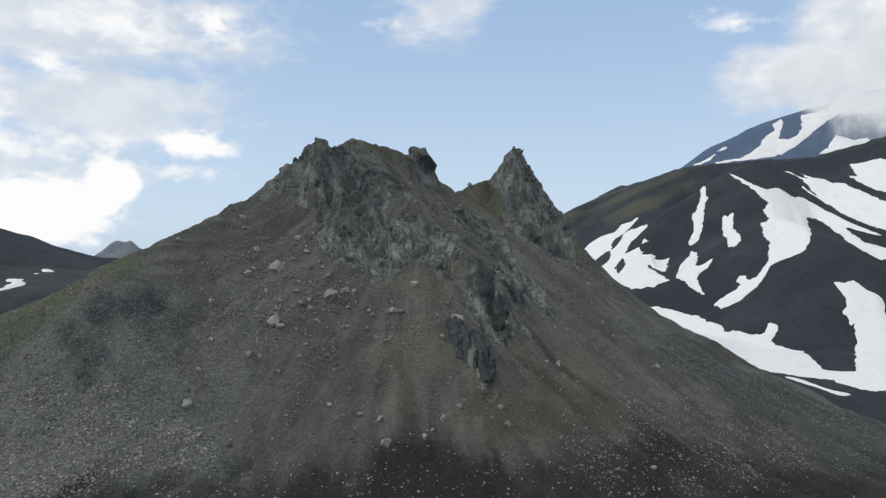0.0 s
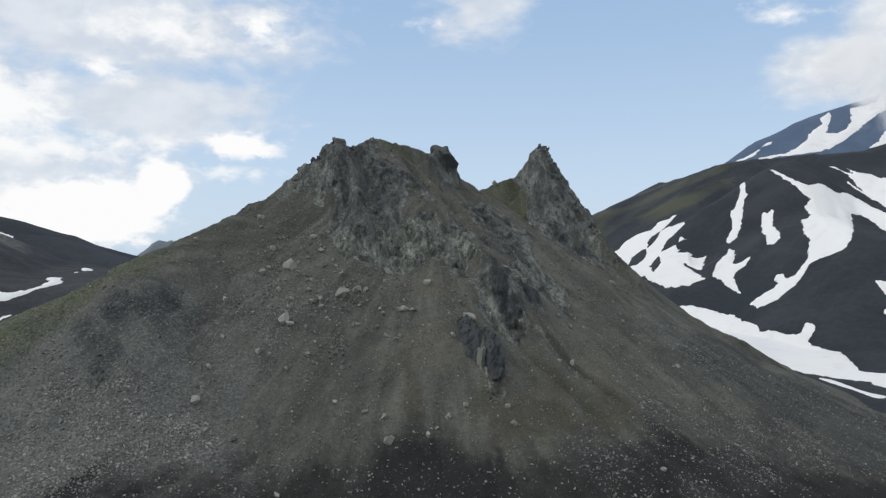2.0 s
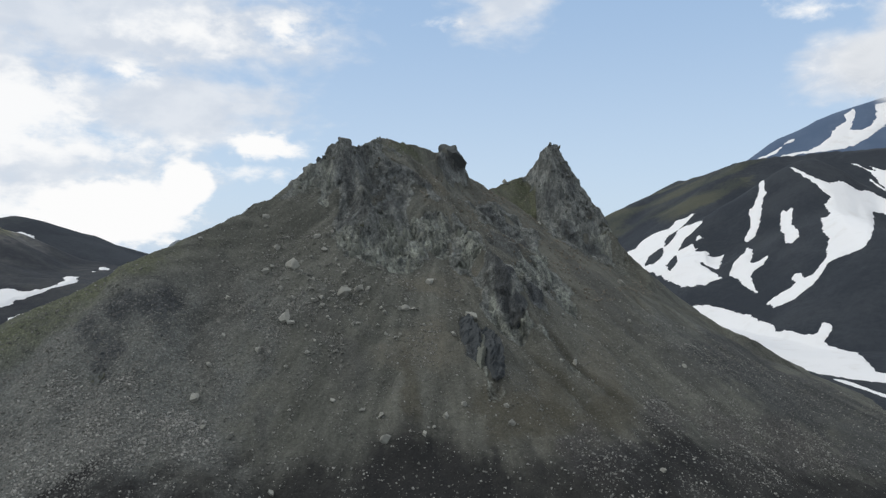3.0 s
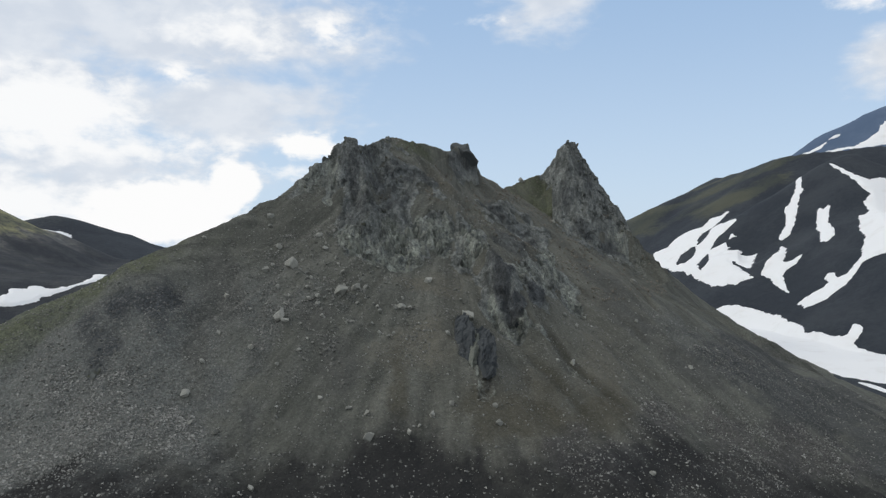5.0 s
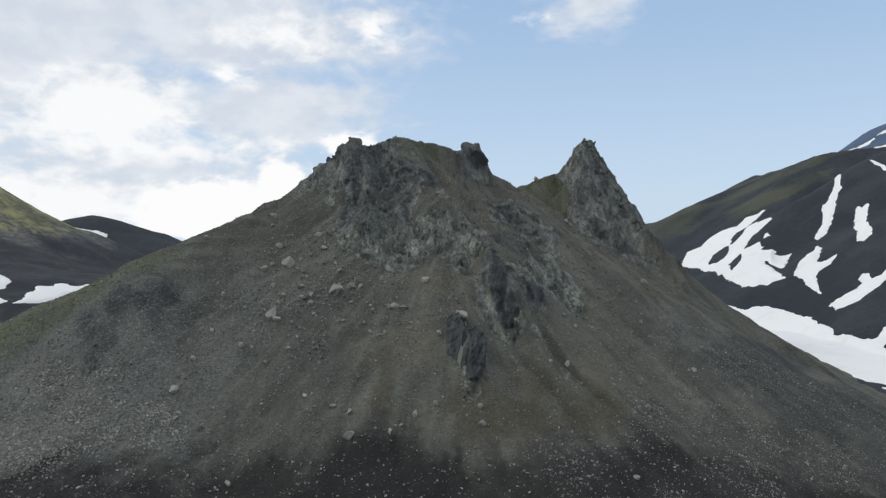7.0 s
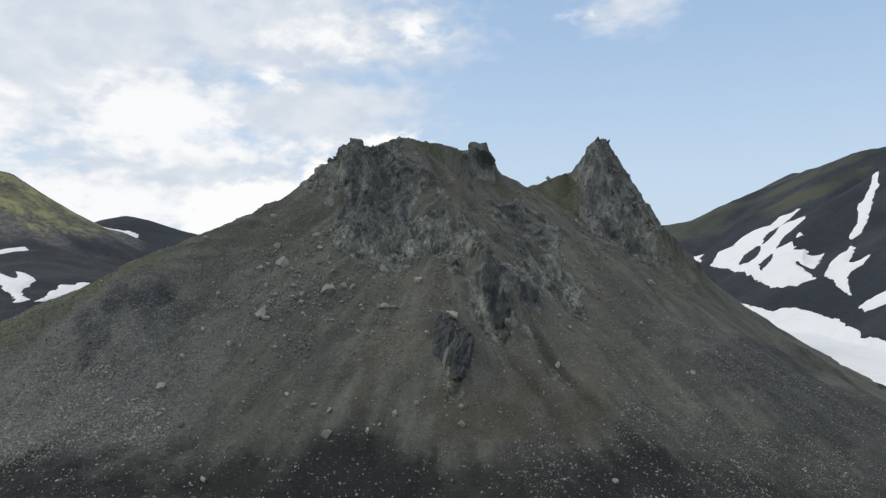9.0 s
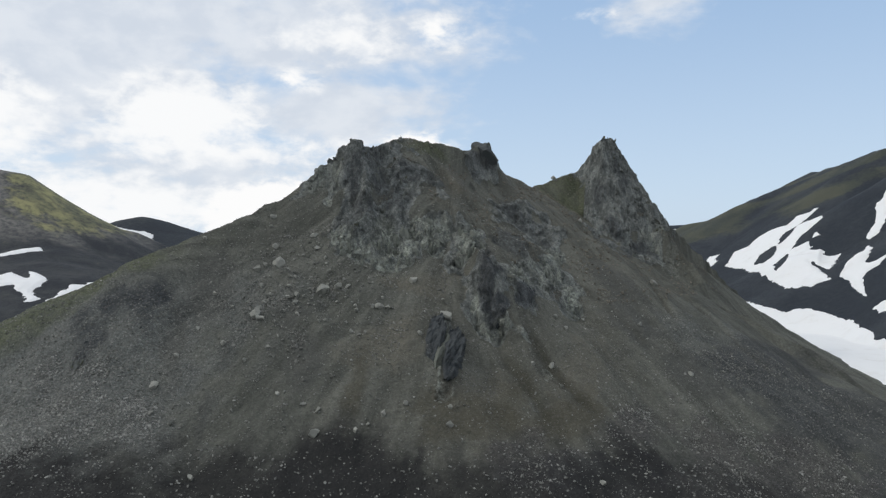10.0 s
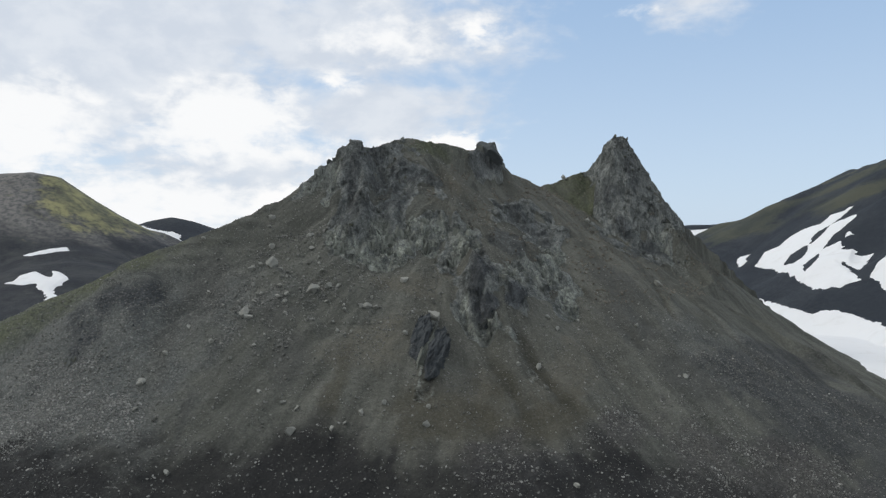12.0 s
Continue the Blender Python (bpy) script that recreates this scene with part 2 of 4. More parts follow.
def hill_material(name, ash, rubble, moss_low, moss_high, patch=0.018):
    m, shader, g = material(name)
    node, link, put, maths, ramp, mix, noise_of, vector = g
    place = node("ShaderNodeNewGeometry").outputs["Position"]
    wide = noise_of(place, patch, 5.0, 0.6, 0.4)
    grain = noise_of(place, 0.25, 7.0, 0.7)
    base = mix(ramp(maths("ADD", wide, maths("MULTIPLY", maths("SUBTRACT", grain, 0.5), 0.5)), 0.38, 0.68), ash, rubble)
    moss = node("ShaderNodeAttribute", attribute_name="moss").outputs["Fac"]
    base = mix(ramp(maths("ADD", moss, maths("ADD", maths("MULTIPLY", maths("SUBTRACT", grain, 0.5), 1.5), maths("MULTIPLY", maths("SUBTRACT", wide, 0.5), 0.9))), 0.2, 1.0), base, mix(ramp(wide, 0.35, 0.65), moss_low, moss_high))
    # stony ground, mottled grey, its tone raised to stand for sun on it
    stony = node("ShaderNodeAttribute", attribute_name="stony").outputs["Fac"]
    base = mix(maths("MULTIPLY", stony, ramp(maths("ADD", moss, maths("MULTIPLY", grain, 0.6)), 1.1, 0.5)), base, mix(ramp(grain, 0.36, 0.62), (0.100, 0.104, 0.108, 1), (0.215, 0.210, 0.198, 1)))
    link(base, shader.inputs["Base Color"])
    shader.inputs["Roughness"].default_value = 0.95
    bumped(g, shader, grain, 0.6, 1.6)
    return m


def snow_material():
    m, shader, g = material("old_snow")
    node, link, put, maths, ramp, mix, noise_of, vector = g
    place = node("ShaderNodeNewGeometry").outputs["Position"]
    dirt = noise_of(place, 0.06, 6.0, 0.65, 0.6)
    base = mix(maths("MULTIPLY", ramp(dirt, 0.5, 0.8), 0.5), (0.80, 0.82, 0.84, 1), (0.62, 0.615, 0.60, 1))
    link(base, shader.inputs["Base Color"])
    shader.inputs["Roughness"].default_value = 0.8
    bumped(g, shader, noise_of(place, 0.5, 4.0, 0.6), 0.3, 0.4)
    return m


SLOPE = slope_material()
GREY_STONE = stone_material("grey_stone", (0.090, 0.094, 0.090, 1), (0.39, 0.395, 0.372, 1), power=1.8)
SCREE_STONE = stone_material("scree_stone", (0.082, 0.086, 0.080, 1), (0.262, 0.266, 0.248, 1), power=1.6)
RUBBLE = stone_material("brown_rubble", (0.075, 0.068, 0.055, 1), (0.21, 0.195, 0.165, 1))
BOULDER = stone_material("boulder_stone", (0.160, 0.168, 0.154, 1), (0.285, 0.292, 0.266, 1), island=False)
PALE_BOULDER = stone_material("pale_boulder_stone", (0.205, 0.214, 0.196, 1), (0.345, 0.352, 0.322, 1), island=False)
CRAG = stone_material("crag_rock", (0.070, 0.078, 0.079, 1), (0.155, 0.166, 0.160, 1), patch=(0.081, 0.086, 0.049, 1))
PALE_CRAG = stone_material("pale_crag_rock", (0.105, 0.116, 0.104, 1), (0.225, 0.242, 0.212, 1))
HORN = stone_material("horn_rock", (0.058, 0.066, 0.070, 1), (0.112, 0.123, 0.124, 1))
BASALT = stone_material("dark_basalt", (0.030, 0.036, 0.041, 1), (0.096, 0.107, 0.112, 1), patch=(0.030, 0.036, 0.041, 1))
DARK_HILL = hill_material("dark_ash_hill", (0.026, 0.033, 0.043, 1), (0.041, 0.049, 0.059, 1), (0.050, 0.058, 0.050, 1), (0.074, 0.079, 0.060, 1))
# real moss, its colours brightened to paint in a patch of sunlight
SUNLIT_MOSSY_HILL = hill_material("mossy_hill", (0.030, 0.035, 0.043, 1), (0.052, 0.057, 0.061, 1), (0.158, 0.162, 0.108, 1), (0.315, 0.306, 0.160, 1), 0.05)
# volcano rock with the blue haze of distance put into its base colour
HAZY_FAR_ROCK = hill_material("hazy_volcano_rock", (0.082, 0.124, 0.200, 1), (0.102, 0.146, 0.224, 1), (0.10, 0.13, 0.17, 1), (0.10, 0.13, 0.17, 1))
FAR_KNOLL = hill_material("far_knoll_rock", (0.16, 0.19, 0.22, 1), (0.21, 0.24, 0.27, 1), (0.2, 0.2, 0.2, 1), (0.2, 0.2, 0.2, 1))
SNOW = snow_material()


# ---- ground forms ----
def lattice(ix, iy, iz):
    h = (ix * 374761393 + iy * 668265263 + iz * 2147483647 + 1013904223).astype(np.int64) & 0xFFFFFFFF
    h = ((h ^ (h >> 13)) * 1274126177) & 0xFFFFFFFF
    h = ((h ^ (h >> 16)) * 2246822519) & 0xFFFFFFFF
    return (h ^ (h >> 15)).astype(np.float64) / 0xFFFFFFFF


def value_noise(x, y, z):
    x, y, z = np.broadcast_arrays(np.asarray(x, float), np.asarray(y, float), np.asarray(z, float))
    fx, fy, fz = np.floor(x), np.floor(y), np.floor(z)
    ux, uy, uz = x - fx, y - fy, z - fz
    ux, uy, uz = (u * u * u * (u * (u * 6 - 15) + 10) for u in (ux, uy, uz))
    ix, iy, iz = fx.astype(np.int64), fy.astype(np.int64), fz.astype(np.int64)
    total = 0
    for a in (0, 1):
        for b in (0, 1):
            for c in (0, 1):
                total = total + lattice(ix + a, iy + b, iz + c) * (ux if a else 1 - ux) * (uy if b else 1 - uy) * (uz if c else 1 - uz)
    return total


def fractal(x, y, z=0.0, octaves=4, gain=0.5):
    """Summed noise between about -1 and 1."""
    total, size, norm = 0, 1.0, 0.0
    for k in range(octaves):
        total = total + size * (value_noise(x * 2 ** k + 17.3 * k, y * 2 ** k - 9.1 * k, z * 2 ** k + 5.7 * k) * 2 - 1)
        norm += size
        size *= gain
    return total / norm * 1.6


def ridge_height(line, x, y):
    """Ground that falls away on both sides of a crest line of (x, y, z, upper slope, width of the upper slope, lower slope)."""
    best = np.full(np.shape(x), -1e9)
    for a, b in zip(line[:-1], line[1:]):
        dx, dy = b[0] - a[0], b[1] - a[1]
        t = np.clip(((x - a[0]) * dx + (y - a[1]) * dy) / (dx * dx + dy * dy), 0, 1)
        away = np.hypot(x - a[0] - t * dx, y - a[1] - t * dy)
        z, steep, wide, low = (a[k] + t * (b[k] - a[k]) for k in (2, 3, 4, 5))
        best = np.maximum(best, z - np.where(away < wide, steep * away, steep * wide + low * (away - wide)))
    return best


def smooth_max(a, b, k):
    return np.maximum(a, b) + np.log1p(np.exp(-np.abs(a - b) / k)) * k


def smooth_step(v, lo, hi):
    t = np.clip((v - lo) / (hi - lo), 0, 1)
    return t * t * (3 - 2 * t)


def blob(x, y, cx, cy, rx, ry, turn=0.0):
    """1 in the middle of an ellipse, 0 on its edge, negative outside."""
    c, s = math.cos(radians(turn)), math.sin(radians(turn))
    u, v = (x - cx) * c + (y - cy) * s, -(x - cx) * s + (y - cy) * c
    return 1 - np.hypot(u / rx, v / ry)


def sheet(name, x, y, z, mat, parent=None, attributes=None, smooth=True, keep=None):
    """A mesh over a grid of rows y and columns x."""
    ny, nx = z.shape
    verts = np.stack([x, y, z], -1).reshape(-1, 3)
    i = np.arange(ny * nx).reshape(ny, nx)
    faces = np.stack([i[:-1, :-1], i[:-1, 1:], i[1:, 1:], i[1:, :-1]], -1).reshape(-1, 4)
    if keep is not None:
        faces = faces[keep.reshape(-1)[faces].any(1)]
        used = np.unique(faces)
        back_to = np.full(len(verts), -1)
        back_to[used] = np.arange(len(used))
        verts, faces = verts[used], back_to[faces]
    mesh = bpy.data.meshes.new(name)
    fill(mesh, verts, faces, smooth)
    for key, values in (attributes or {}).items():
        mesh.attributes.new(key, "FLOAT", "POINT").data.foreach_set("value", values.reshape(-1).astype(np.float32))
    mesh.materials.append(mat)
    ob = new(name, mesh)
    if parent:
        ob.parent = parent
    return ob


def fill(mesh, verts, faces, smooth):
    n, k = faces.shape
    mesh.vertices.add(len(verts))
    mesh.vertices.foreach_set("co", np.ascontiguousarray(verts, np.float32).reshape(-1))
    mesh.loops.add(n * k)
    mesh.loops.foreach_set("vertex_index", np.ascontiguousarray(faces, np.int32).reshape(-1))
    mesh.polygons.add(n)
    mesh.polygons.foreach_set("loop_start", np.arange(0, n * k, k, dtype=np.int32))
    mesh.polygons.foreach_set("use_smooth", np.full(n, smooth))
    mesh.update(calc_edges=True)
    mesh.validate()


def grid(*spans):
    """Coordinates from spans of (start, end, step)."""
    return np.unique(np.concatenate([np.arange(a, b, s) for a, b, s in spans] + [[spans[-1][1]]]).round(4))


# crest lines: x, y, z, upper slope, its width, lower slope
WEST_RIDGE = [
    (-330.0, 60.0, 15.0, 0.50, 3.0, 0.50),
    (-204.4, 153.2, 44.1, 0.36, 5.0, 0.50),
    (-108.9, 237.8, 106.3, 0.36, 7.2, 0.81),
    (-86.1, 284.4, 126.3, 0.83, 8.9, 0.69),
    (-54.8, 307.6, 158.2, 1.67, 23.2, 0.71),
    (-48.2, 319.8, 156.4, 1.90, 16.4, 0.64),
    (-42.6, 342.7, 163.4, 0.75, 17.1, 0.85),
    (-11.2, 380.5, 159.0, 2.30, 14.9, 0.59),
    (-2.8, 397.0, 148.8, 1.10, 7.8, 0.61),
    (7.0, 421.0, 143.3, 0.76, 4.7, 0.75),
]
EAST_RIDGE = [
    (7.0, 422.0, 143.2, 0.75, 4.6, 0.75),
    (15.7, 441.3, 148.3, 1.17, 13.9, 0.74),
    (29.2, 447.5, 154.7, 1.79, 26.7, 0.52),
    (45.4, 452.1, 174.3, 1.85, 38.7, 0.82),
    (49.5, 454.9, 175.5, 1.77, 39.9, 0.79),
    (47.4, 457.6, 162.6, 1.01, 6.3, 0.85),
    (100.2, 413.7, 90.6, 1.95, 11.6, 0.61),
    (91.2, 401.2, 86.6, 1.09, 12.1, 0.35),
    (139.7, 378.1, 63.5, 0.95, 10.1, 0.43),
    (219.1, 333.6, 10.9, 0.57, 4.0, 0.50),
    (330.0, 300.0, 10.0, 0.40, 4.0, 0.40),
]
SPIRE_BACK = [(49.5, 454.9, 175.3, 1.80, 40.0, 0.90), (51.3, 467.0, 173.0, 1.80, 39.0, 0.90)]
FRONT_RIB = [
    (-49.9, 310.0, 150.0, 2.00, 10.0, 0.60),
    (-38.4, 285.3, 126.4, 1.51, 16.8, 0.65),
    (-17.9, 275.1, 102.6, 0.88, 9.4, 0.60),
    (-9.4, 251.7, 84.2, 0.73, 5.1, 0.61),
    (-5.0, 212.0, 60.0, 0.60, 5.0, 0.55),
    (-10.0, 165.0, 38.0, 0.50, 5.0, 0.50),
    (-10.0, 90.0, 10.0, 0.40, 5.0, 0.40),
]
SECOND_RIB = [
    (-11.6, 385.3, 165.8, 2.13, 10.2, 0.73),
    (-29.5, 325.5, 139.7, 1.18, 11.2, 0.67),
    (-6.9, 311.1, 125.5, 0.90, 6.9, 0.79),
    (18.1, 274.2, 102.3, 1.52, 18.6, 0.54),
    (35.0, 265.0, 72.0, 0.60, 5.0, 0.60),
    (64.0, 215.0, 43.9, 0.50, 5.0, 0.50),
    (80.0, 120.0, 10.0, 0.40, 5.0, 0.40),
]
LEFT_RIB = [
    (-58.1, 250.1, 103.1, 0.57, 3.4, 0.61),
    (-86.9, 205.0, 74.1, 0.55, 5.2, 0.43),
    (-90.0, 165.0, 52.0, 0.50, 5.0, 0.50),
    (-110.0, 90.0, 15.0, 0.40, 5.0, 0.40),
]

SNOW_CREST = [(20, 1150, 95, 0.3, 20, 0.4), (141.8, 1094.2, 142.9, 0.15, 31, 0.5), (221.7, 1058.2, 181.5, 0.42, 28.8, 0.51), (307.6, 1098.8, 212.4, 0.15, 32.4, 0.48),
              (323.9, 947.8, 221, 0.65, 33.8, 0.66), (470.8, 890.5, 227.6, 0.23, 20, 0.5), (576.6, 863.6, 258.3, 0.31, 20, 0.51), (800, 800, 330, 0.3, 20, 0.5)]
SNOW_SHOULDER = [(300, 985, 194.9, 0.3, 20, 0.5), (276.4, 883.7, 158.2, 0.44, 29.5, 0.51), (226.7, 780.6, 108.6, 0.4, 30, 0.5), (203, 679.5, 80.8, 0.4, 30, 0.5)]
SNOW_SPUR = [(342, 799.7, 208.8, 0.21, 13.2, 0.72), (320.5, 698.3, 148.3, 0.55, 24.9, 0.6), (301, 543.8, 118.2, 0.36, 1, 0.7), (260.5, 499.2, 71.5, 0.39, 20.2, 0.5), (255, 440, 45, 0.4, 20, 0.4)]
MOSSY_CREST = [(-900, 260, 150, 0.2, 20, 0.5), (-620, 380, 172, 0.2, 20, 0.5), (-519.7, 441, 168.5, 0.2, 20, 0.5), (-460.5, 476.5, 175.4, 0.16, 23.6, 0.69),
               (-420.4, 497, 151.2, 0.32, 13.8, 0.56), (-385, 535, 126, 0.3, 15, 0.5), (-340, 570, 95, 0.3, 15, 0.4)]
TERRACE = [(-430, 440, 122, 0.2, 30, 0.4), (-357, 424, 109, 0.15, 25, 0.35), (-290, 358, 92, 0.15, 25, 0.35), (-262, 322, 78, 0.2, 20, 0.35), (-240, 250, 45, 0.2, 20, 0.3)]
TERRACE_BACK = [(-310, 380, 96, 0.15, 30, 0.35), (-238, 403, 91, 0.15, 30, 0.35), (-284, 507, 94.5, 0.15, 40, 0.35), (-340, 590, 98, 0.15, 40, 0.35)]
HUMP_CREST = [(-620, 600, 110, 0.2, 20, 0.4), (-520, 640, 128, 0.2, 20, 0.4), (-454.8, 644, 142.2, 0.23, 24.1, 0.37), (-418.8, 678.9, 125.4, 0.16, 21.1, 0.46),
              (-331, 693.5, 101, 0.2, 20, 0.4), (-200, 740, 100.5, 0.2, 20, 0.4)]
VOLCANO_CREST = [(400, 1400, 200, 0.4, 30, 0.75), (486, 1400, 273, 0.4, 30, 0.75), (553, 1400, 321, 0.4, 30, 0.75), (631, 1400, 359, 0.4, 30, 0.75), (687, 1400, 376, 0.4, 30, 0.75),
                 (749, 1400, 396, 0.4, 30, 0.75), (900, 1450, 440, 0.4, 30, 0.7), (1150, 1600, 500, 0.4, 30, 0.6), (1700, 1800, 480, 0.4, 30, 0.5)]


# swells and hollows: x, y, reach, rise
MOUNTAIN_SWELLS = [(-41, 283, 9, 5.5), (-24, 275, 8, -4.0), (21, 263, 7, -5.0), (28, 284, 7, 4.5), (76, 375, 14, -3.6), (101, 335, 18, -3.4), (-2, 300, 10, -3.2),
                   (43, 201, 14, 3.3), (45, 304, 8, -2.4), (15, 233, 6, 2.4), (-96, 220, 10, 2.0), (34, 329, 9, 2.0), (-100, 195, 10, -1.8), (-38, 174, 12, -1.8), (148, 452, 16, 2.0), (178, 408, 18, 2.0)]
CLIFF_SWELLS = [(27, 408, 12, 4.0), (-39, 288, 9, 1.6), (13, 298, 9, 2.3), (31, 325, 9, 1.7), (19, 286, 9, 2.9), (9, 286, 9, -4.6), (23, 318, 9, 6.6), (13, 319, 9, 3.8), (3, 316, 9, 3.3), (-10, 287, 9, -4.5), (-37, 284, 9, -1.5),
                (-64, 294, 9, -2.5), (-63, 277, 9, -3.6), (59, 391, 9, -1.9), (44, 392, 9, -3.0)]
HILL_SWELLS = [(183, 722, 34, 13.0), (222, 800, 40, 8.0), (228, 673, 17, 6.0)]


def swells(rows, x, y):
    return sum(rise * np.exp(-((x - a) ** 2 + (y - b) ** 2) / reach ** 2) for a, b, reach, rise in rows)


def ground_height(x, y):
    z = 46 - 0.17 * np.maximum(0, 430 - y) + 3.0 * fractal(x / 90, y / 90, 1.0, 3)
    far = np.hypot(x, y - 300)
    return np.maximum(z, -30) + smooth_step(far, 600, 1500) * 8 - smooth_step(far, 2500, 4800) * 25


def snow_hill_height(x, y):
    z = smooth_max(ridge_height(SNOW_CREST, x, y), ridge_height(SNOW_SHOULDER, x, y), 5.0)
    spur = sum(ridge_height(SNOW_SPUR, x + a, y + b) for a, b in ((0, 0), (16, 0), (-16, 0), (0, 16), (0, -16), (11, 11), (-11, 11), (11, -11), (-11, -11))) / 9
    z = smooth_max(z, spur, 3.0) + swells(HILL_SWELLS, x, y)
    return z + 1.2 * fractal(x / 45, y / 45, 2.0, 4) + 0.9 * fractal((x - 0.35 * y) / 14, y / 70, 15.0, 3)


def left_hill_height(x, y):
    z = smooth_max(ridge_height(MOSSY_CREST, x, y), ridge_height(TERRACE, x, y), 3.0)
    return smooth_max(z, ridge_height(TERRACE_BACK, x, y), 3.0) + 1.3 * fractal(x / 35, y / 35, 3.0, 4)


def hump_height(x, y):
    return ridge_height(HUMP_CREST, x, y) + 1.2 * fractal(x / 40, y / 40, 4.0, 4)


def volcano_height(x, y):
    return ridge_height(VOLCANO_CREST, x, y) + 3 * fractal(x / 90, y / 90, 5.0, 4)


def plateau_height(x, y):
    return ridge_height([(-100, 1320, 128, 0.1, 20, 0.4), (60, 1300, 141, 0.1, 20, 0.4), (160, 1300, 144, 0.1, 20, 0.4), (400, 1320, 150, 0.1, 20, 0.4)], x, y) + fractal(x / 40, y / 40, 6.0, 3)


FINE = 0.75
MX = grid((-423, -150, 3), (-150, -92, FINE), (-92, 108, 0.5), (108, 200, FINE), (200, 340, 3))
MY = grid((-50, 110, 4), (110, 262, FINE), (262, 476, 0.5), (476, 484, FINE), (484, 640, 4))
gx, gy = np.meshgrid(MX, MY)
wx, wy = gx + 1.6 * fractal(gx / 11, gy / 11, 8.0, 3), gy + 1.6 * fractal(gx / 11, gy / 11, 31.0, 3)
gz = ridge_height(WEST_RIDGE, wx, wy)
gz = np.maximum.reduce([gz, ridge_height(EAST_RIDGE, wx, wy), ridge_height(SPIRE_BACK, wx, wy)])
for rib in (FRONT_RIB, SECOND_RIB, LEFT_RIB):
    gz = smooth_max(gz, ridge_height(rib, wx, wy), 1.0)
gz = gz + swells(MOUNTAIN_SWELLS + CLIFF_SWELLS, gx, gy)
steepness = np.hypot(np.gradient(gz, MX, axis=1), np.gradient(gz, MY, axis=0))
rough = fractal(gx / 7, gy / 7, 2.0, 4)

# zones of the surface
def patches(rows, lo=0.0, hi=0.55, fray=0.4, edge=None):
    """A zone made of ragged ellipses of (x, y, half width, half length, turn)."""
    inside = np.maximum.reduce([blob(gx, gy, *row) for row in rows])
    return smooth_step(inside + fray * (rough if edge is None else edge), lo, hi)


ROCK = [(-54.6, 299.8, 8.5, 14.1, -67), (-45.4, 306.9, 9.5, 21.3, -12), (-42.4, 287.1, 10.7, 15.7, 17), (-30.5, 319.8, 12.8, 15.5, 58), (-31.5, 291.5, 9.9, 18.9, -11), (-36.7, 275.2, 6.9, 12.0, -52), (-23.1, 280.7, 8.0, 15.1, -49), (-12.2, 297.2, 8.0, 12.1, -27), (0.7, 298.6, 8.4, 15.4, 1), (9.2, 352.0, 10.0, 22.4, -8), (25.0, 346.1, 10.3, 26.3, -1), (16.6, 277.3, 11.1, 20.2, -3), (30.3, 302.6, 8.3, 36.0, -8), (20.8, 263.6, 4.7, 10.5, -82), (42.7, 310.3, 4.8, 18.1, 3), (8.4, 243.0, 6.4, 13.0, 6)]
SPIRE_ROCK = [(46.1, 442.9, 10.5, 12.3, -18), (54.6, 431.3, 13.4, 23.5, -26), (62.0, 408.0, 6.5, 26.0, -22), (74.0, 424.0, 6.5, 12.0, -17), (55.0, 400.0, 8.0, 20.0, -18), (-11.5, 372.1, 4.7, 15.5, -21), (-74.5, 290.7, 3.6, 5.0, -77), (-64.1, 298.7, 2.1, 6.8, -54), (-57.6, 288.7, 3.3, 5.0, 67)]
BLACK = [(5.3, 242.6, 3.2, 12.4, 7), (12.8, 239.6, 3.9, 14.6, 11), (17.4, 277.7, 3.7, 13.5, -1), (16.5, 269.7, 3.7, 4.0, 52), (29.0, 281.0, 3.8, 12.5, -10), (22.9, 268.8, 2.9, 5.1, -59)]
# shadowy parts of cliff, horn and spire, their darkening mixed into the rock colour
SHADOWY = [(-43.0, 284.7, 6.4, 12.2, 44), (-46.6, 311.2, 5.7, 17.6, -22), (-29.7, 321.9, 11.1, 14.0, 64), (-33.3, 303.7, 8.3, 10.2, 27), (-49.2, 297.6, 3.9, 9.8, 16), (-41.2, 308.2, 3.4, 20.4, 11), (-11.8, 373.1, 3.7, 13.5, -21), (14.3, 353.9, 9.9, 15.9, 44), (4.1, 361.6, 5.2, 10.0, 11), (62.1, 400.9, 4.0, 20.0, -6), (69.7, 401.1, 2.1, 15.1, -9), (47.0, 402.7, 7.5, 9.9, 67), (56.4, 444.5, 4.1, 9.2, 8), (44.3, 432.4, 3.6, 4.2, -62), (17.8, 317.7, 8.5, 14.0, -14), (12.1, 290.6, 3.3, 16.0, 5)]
OUTCROP = [(-94.5, 220.2, 6.5, 8.8, 33), (-103.6, 213.4, 4.8, 7.7, 26), (-104.6, 205.0, 5.0, 7.8, 49), (-99.7, 196.6, 2.1, 4.1, 50)]
PALE = [(-39.0, 274.9, 5.4, 8.4, -57), (-26.2, 273.9, 4.9, 10.5, -47), (-19.5, 285.2, 3.2, 8.6, 7), (-14.1, 295.4, 3.6, 8.4, -5), (-8.8, 301.0, 2.7, 6.1, 5), (-20.2, 295.8, 2.4, 5.7, 8), (-29.5, 285.9, 3.7, 9.4, 0), (-57.5, 288.5, 2.6, 4.0, 64), (-58.7, 299.9, 2.1, 4.1, 42), (21.5, 263.9, 3.3, 11.0, -86), (13.0, 268.0, 2.0, 3.6, 19), (33.6, 325.7, 4.2, 22.0, -2), (42.3, 312.3, 4.2, 7.6, 7), (3.4, 299.2, 3.0, 13.0, 5), (23.4, 291.4, 2.2, 9.0, 1), (9.6, 238.3, 1.2, 12.9, 11)]
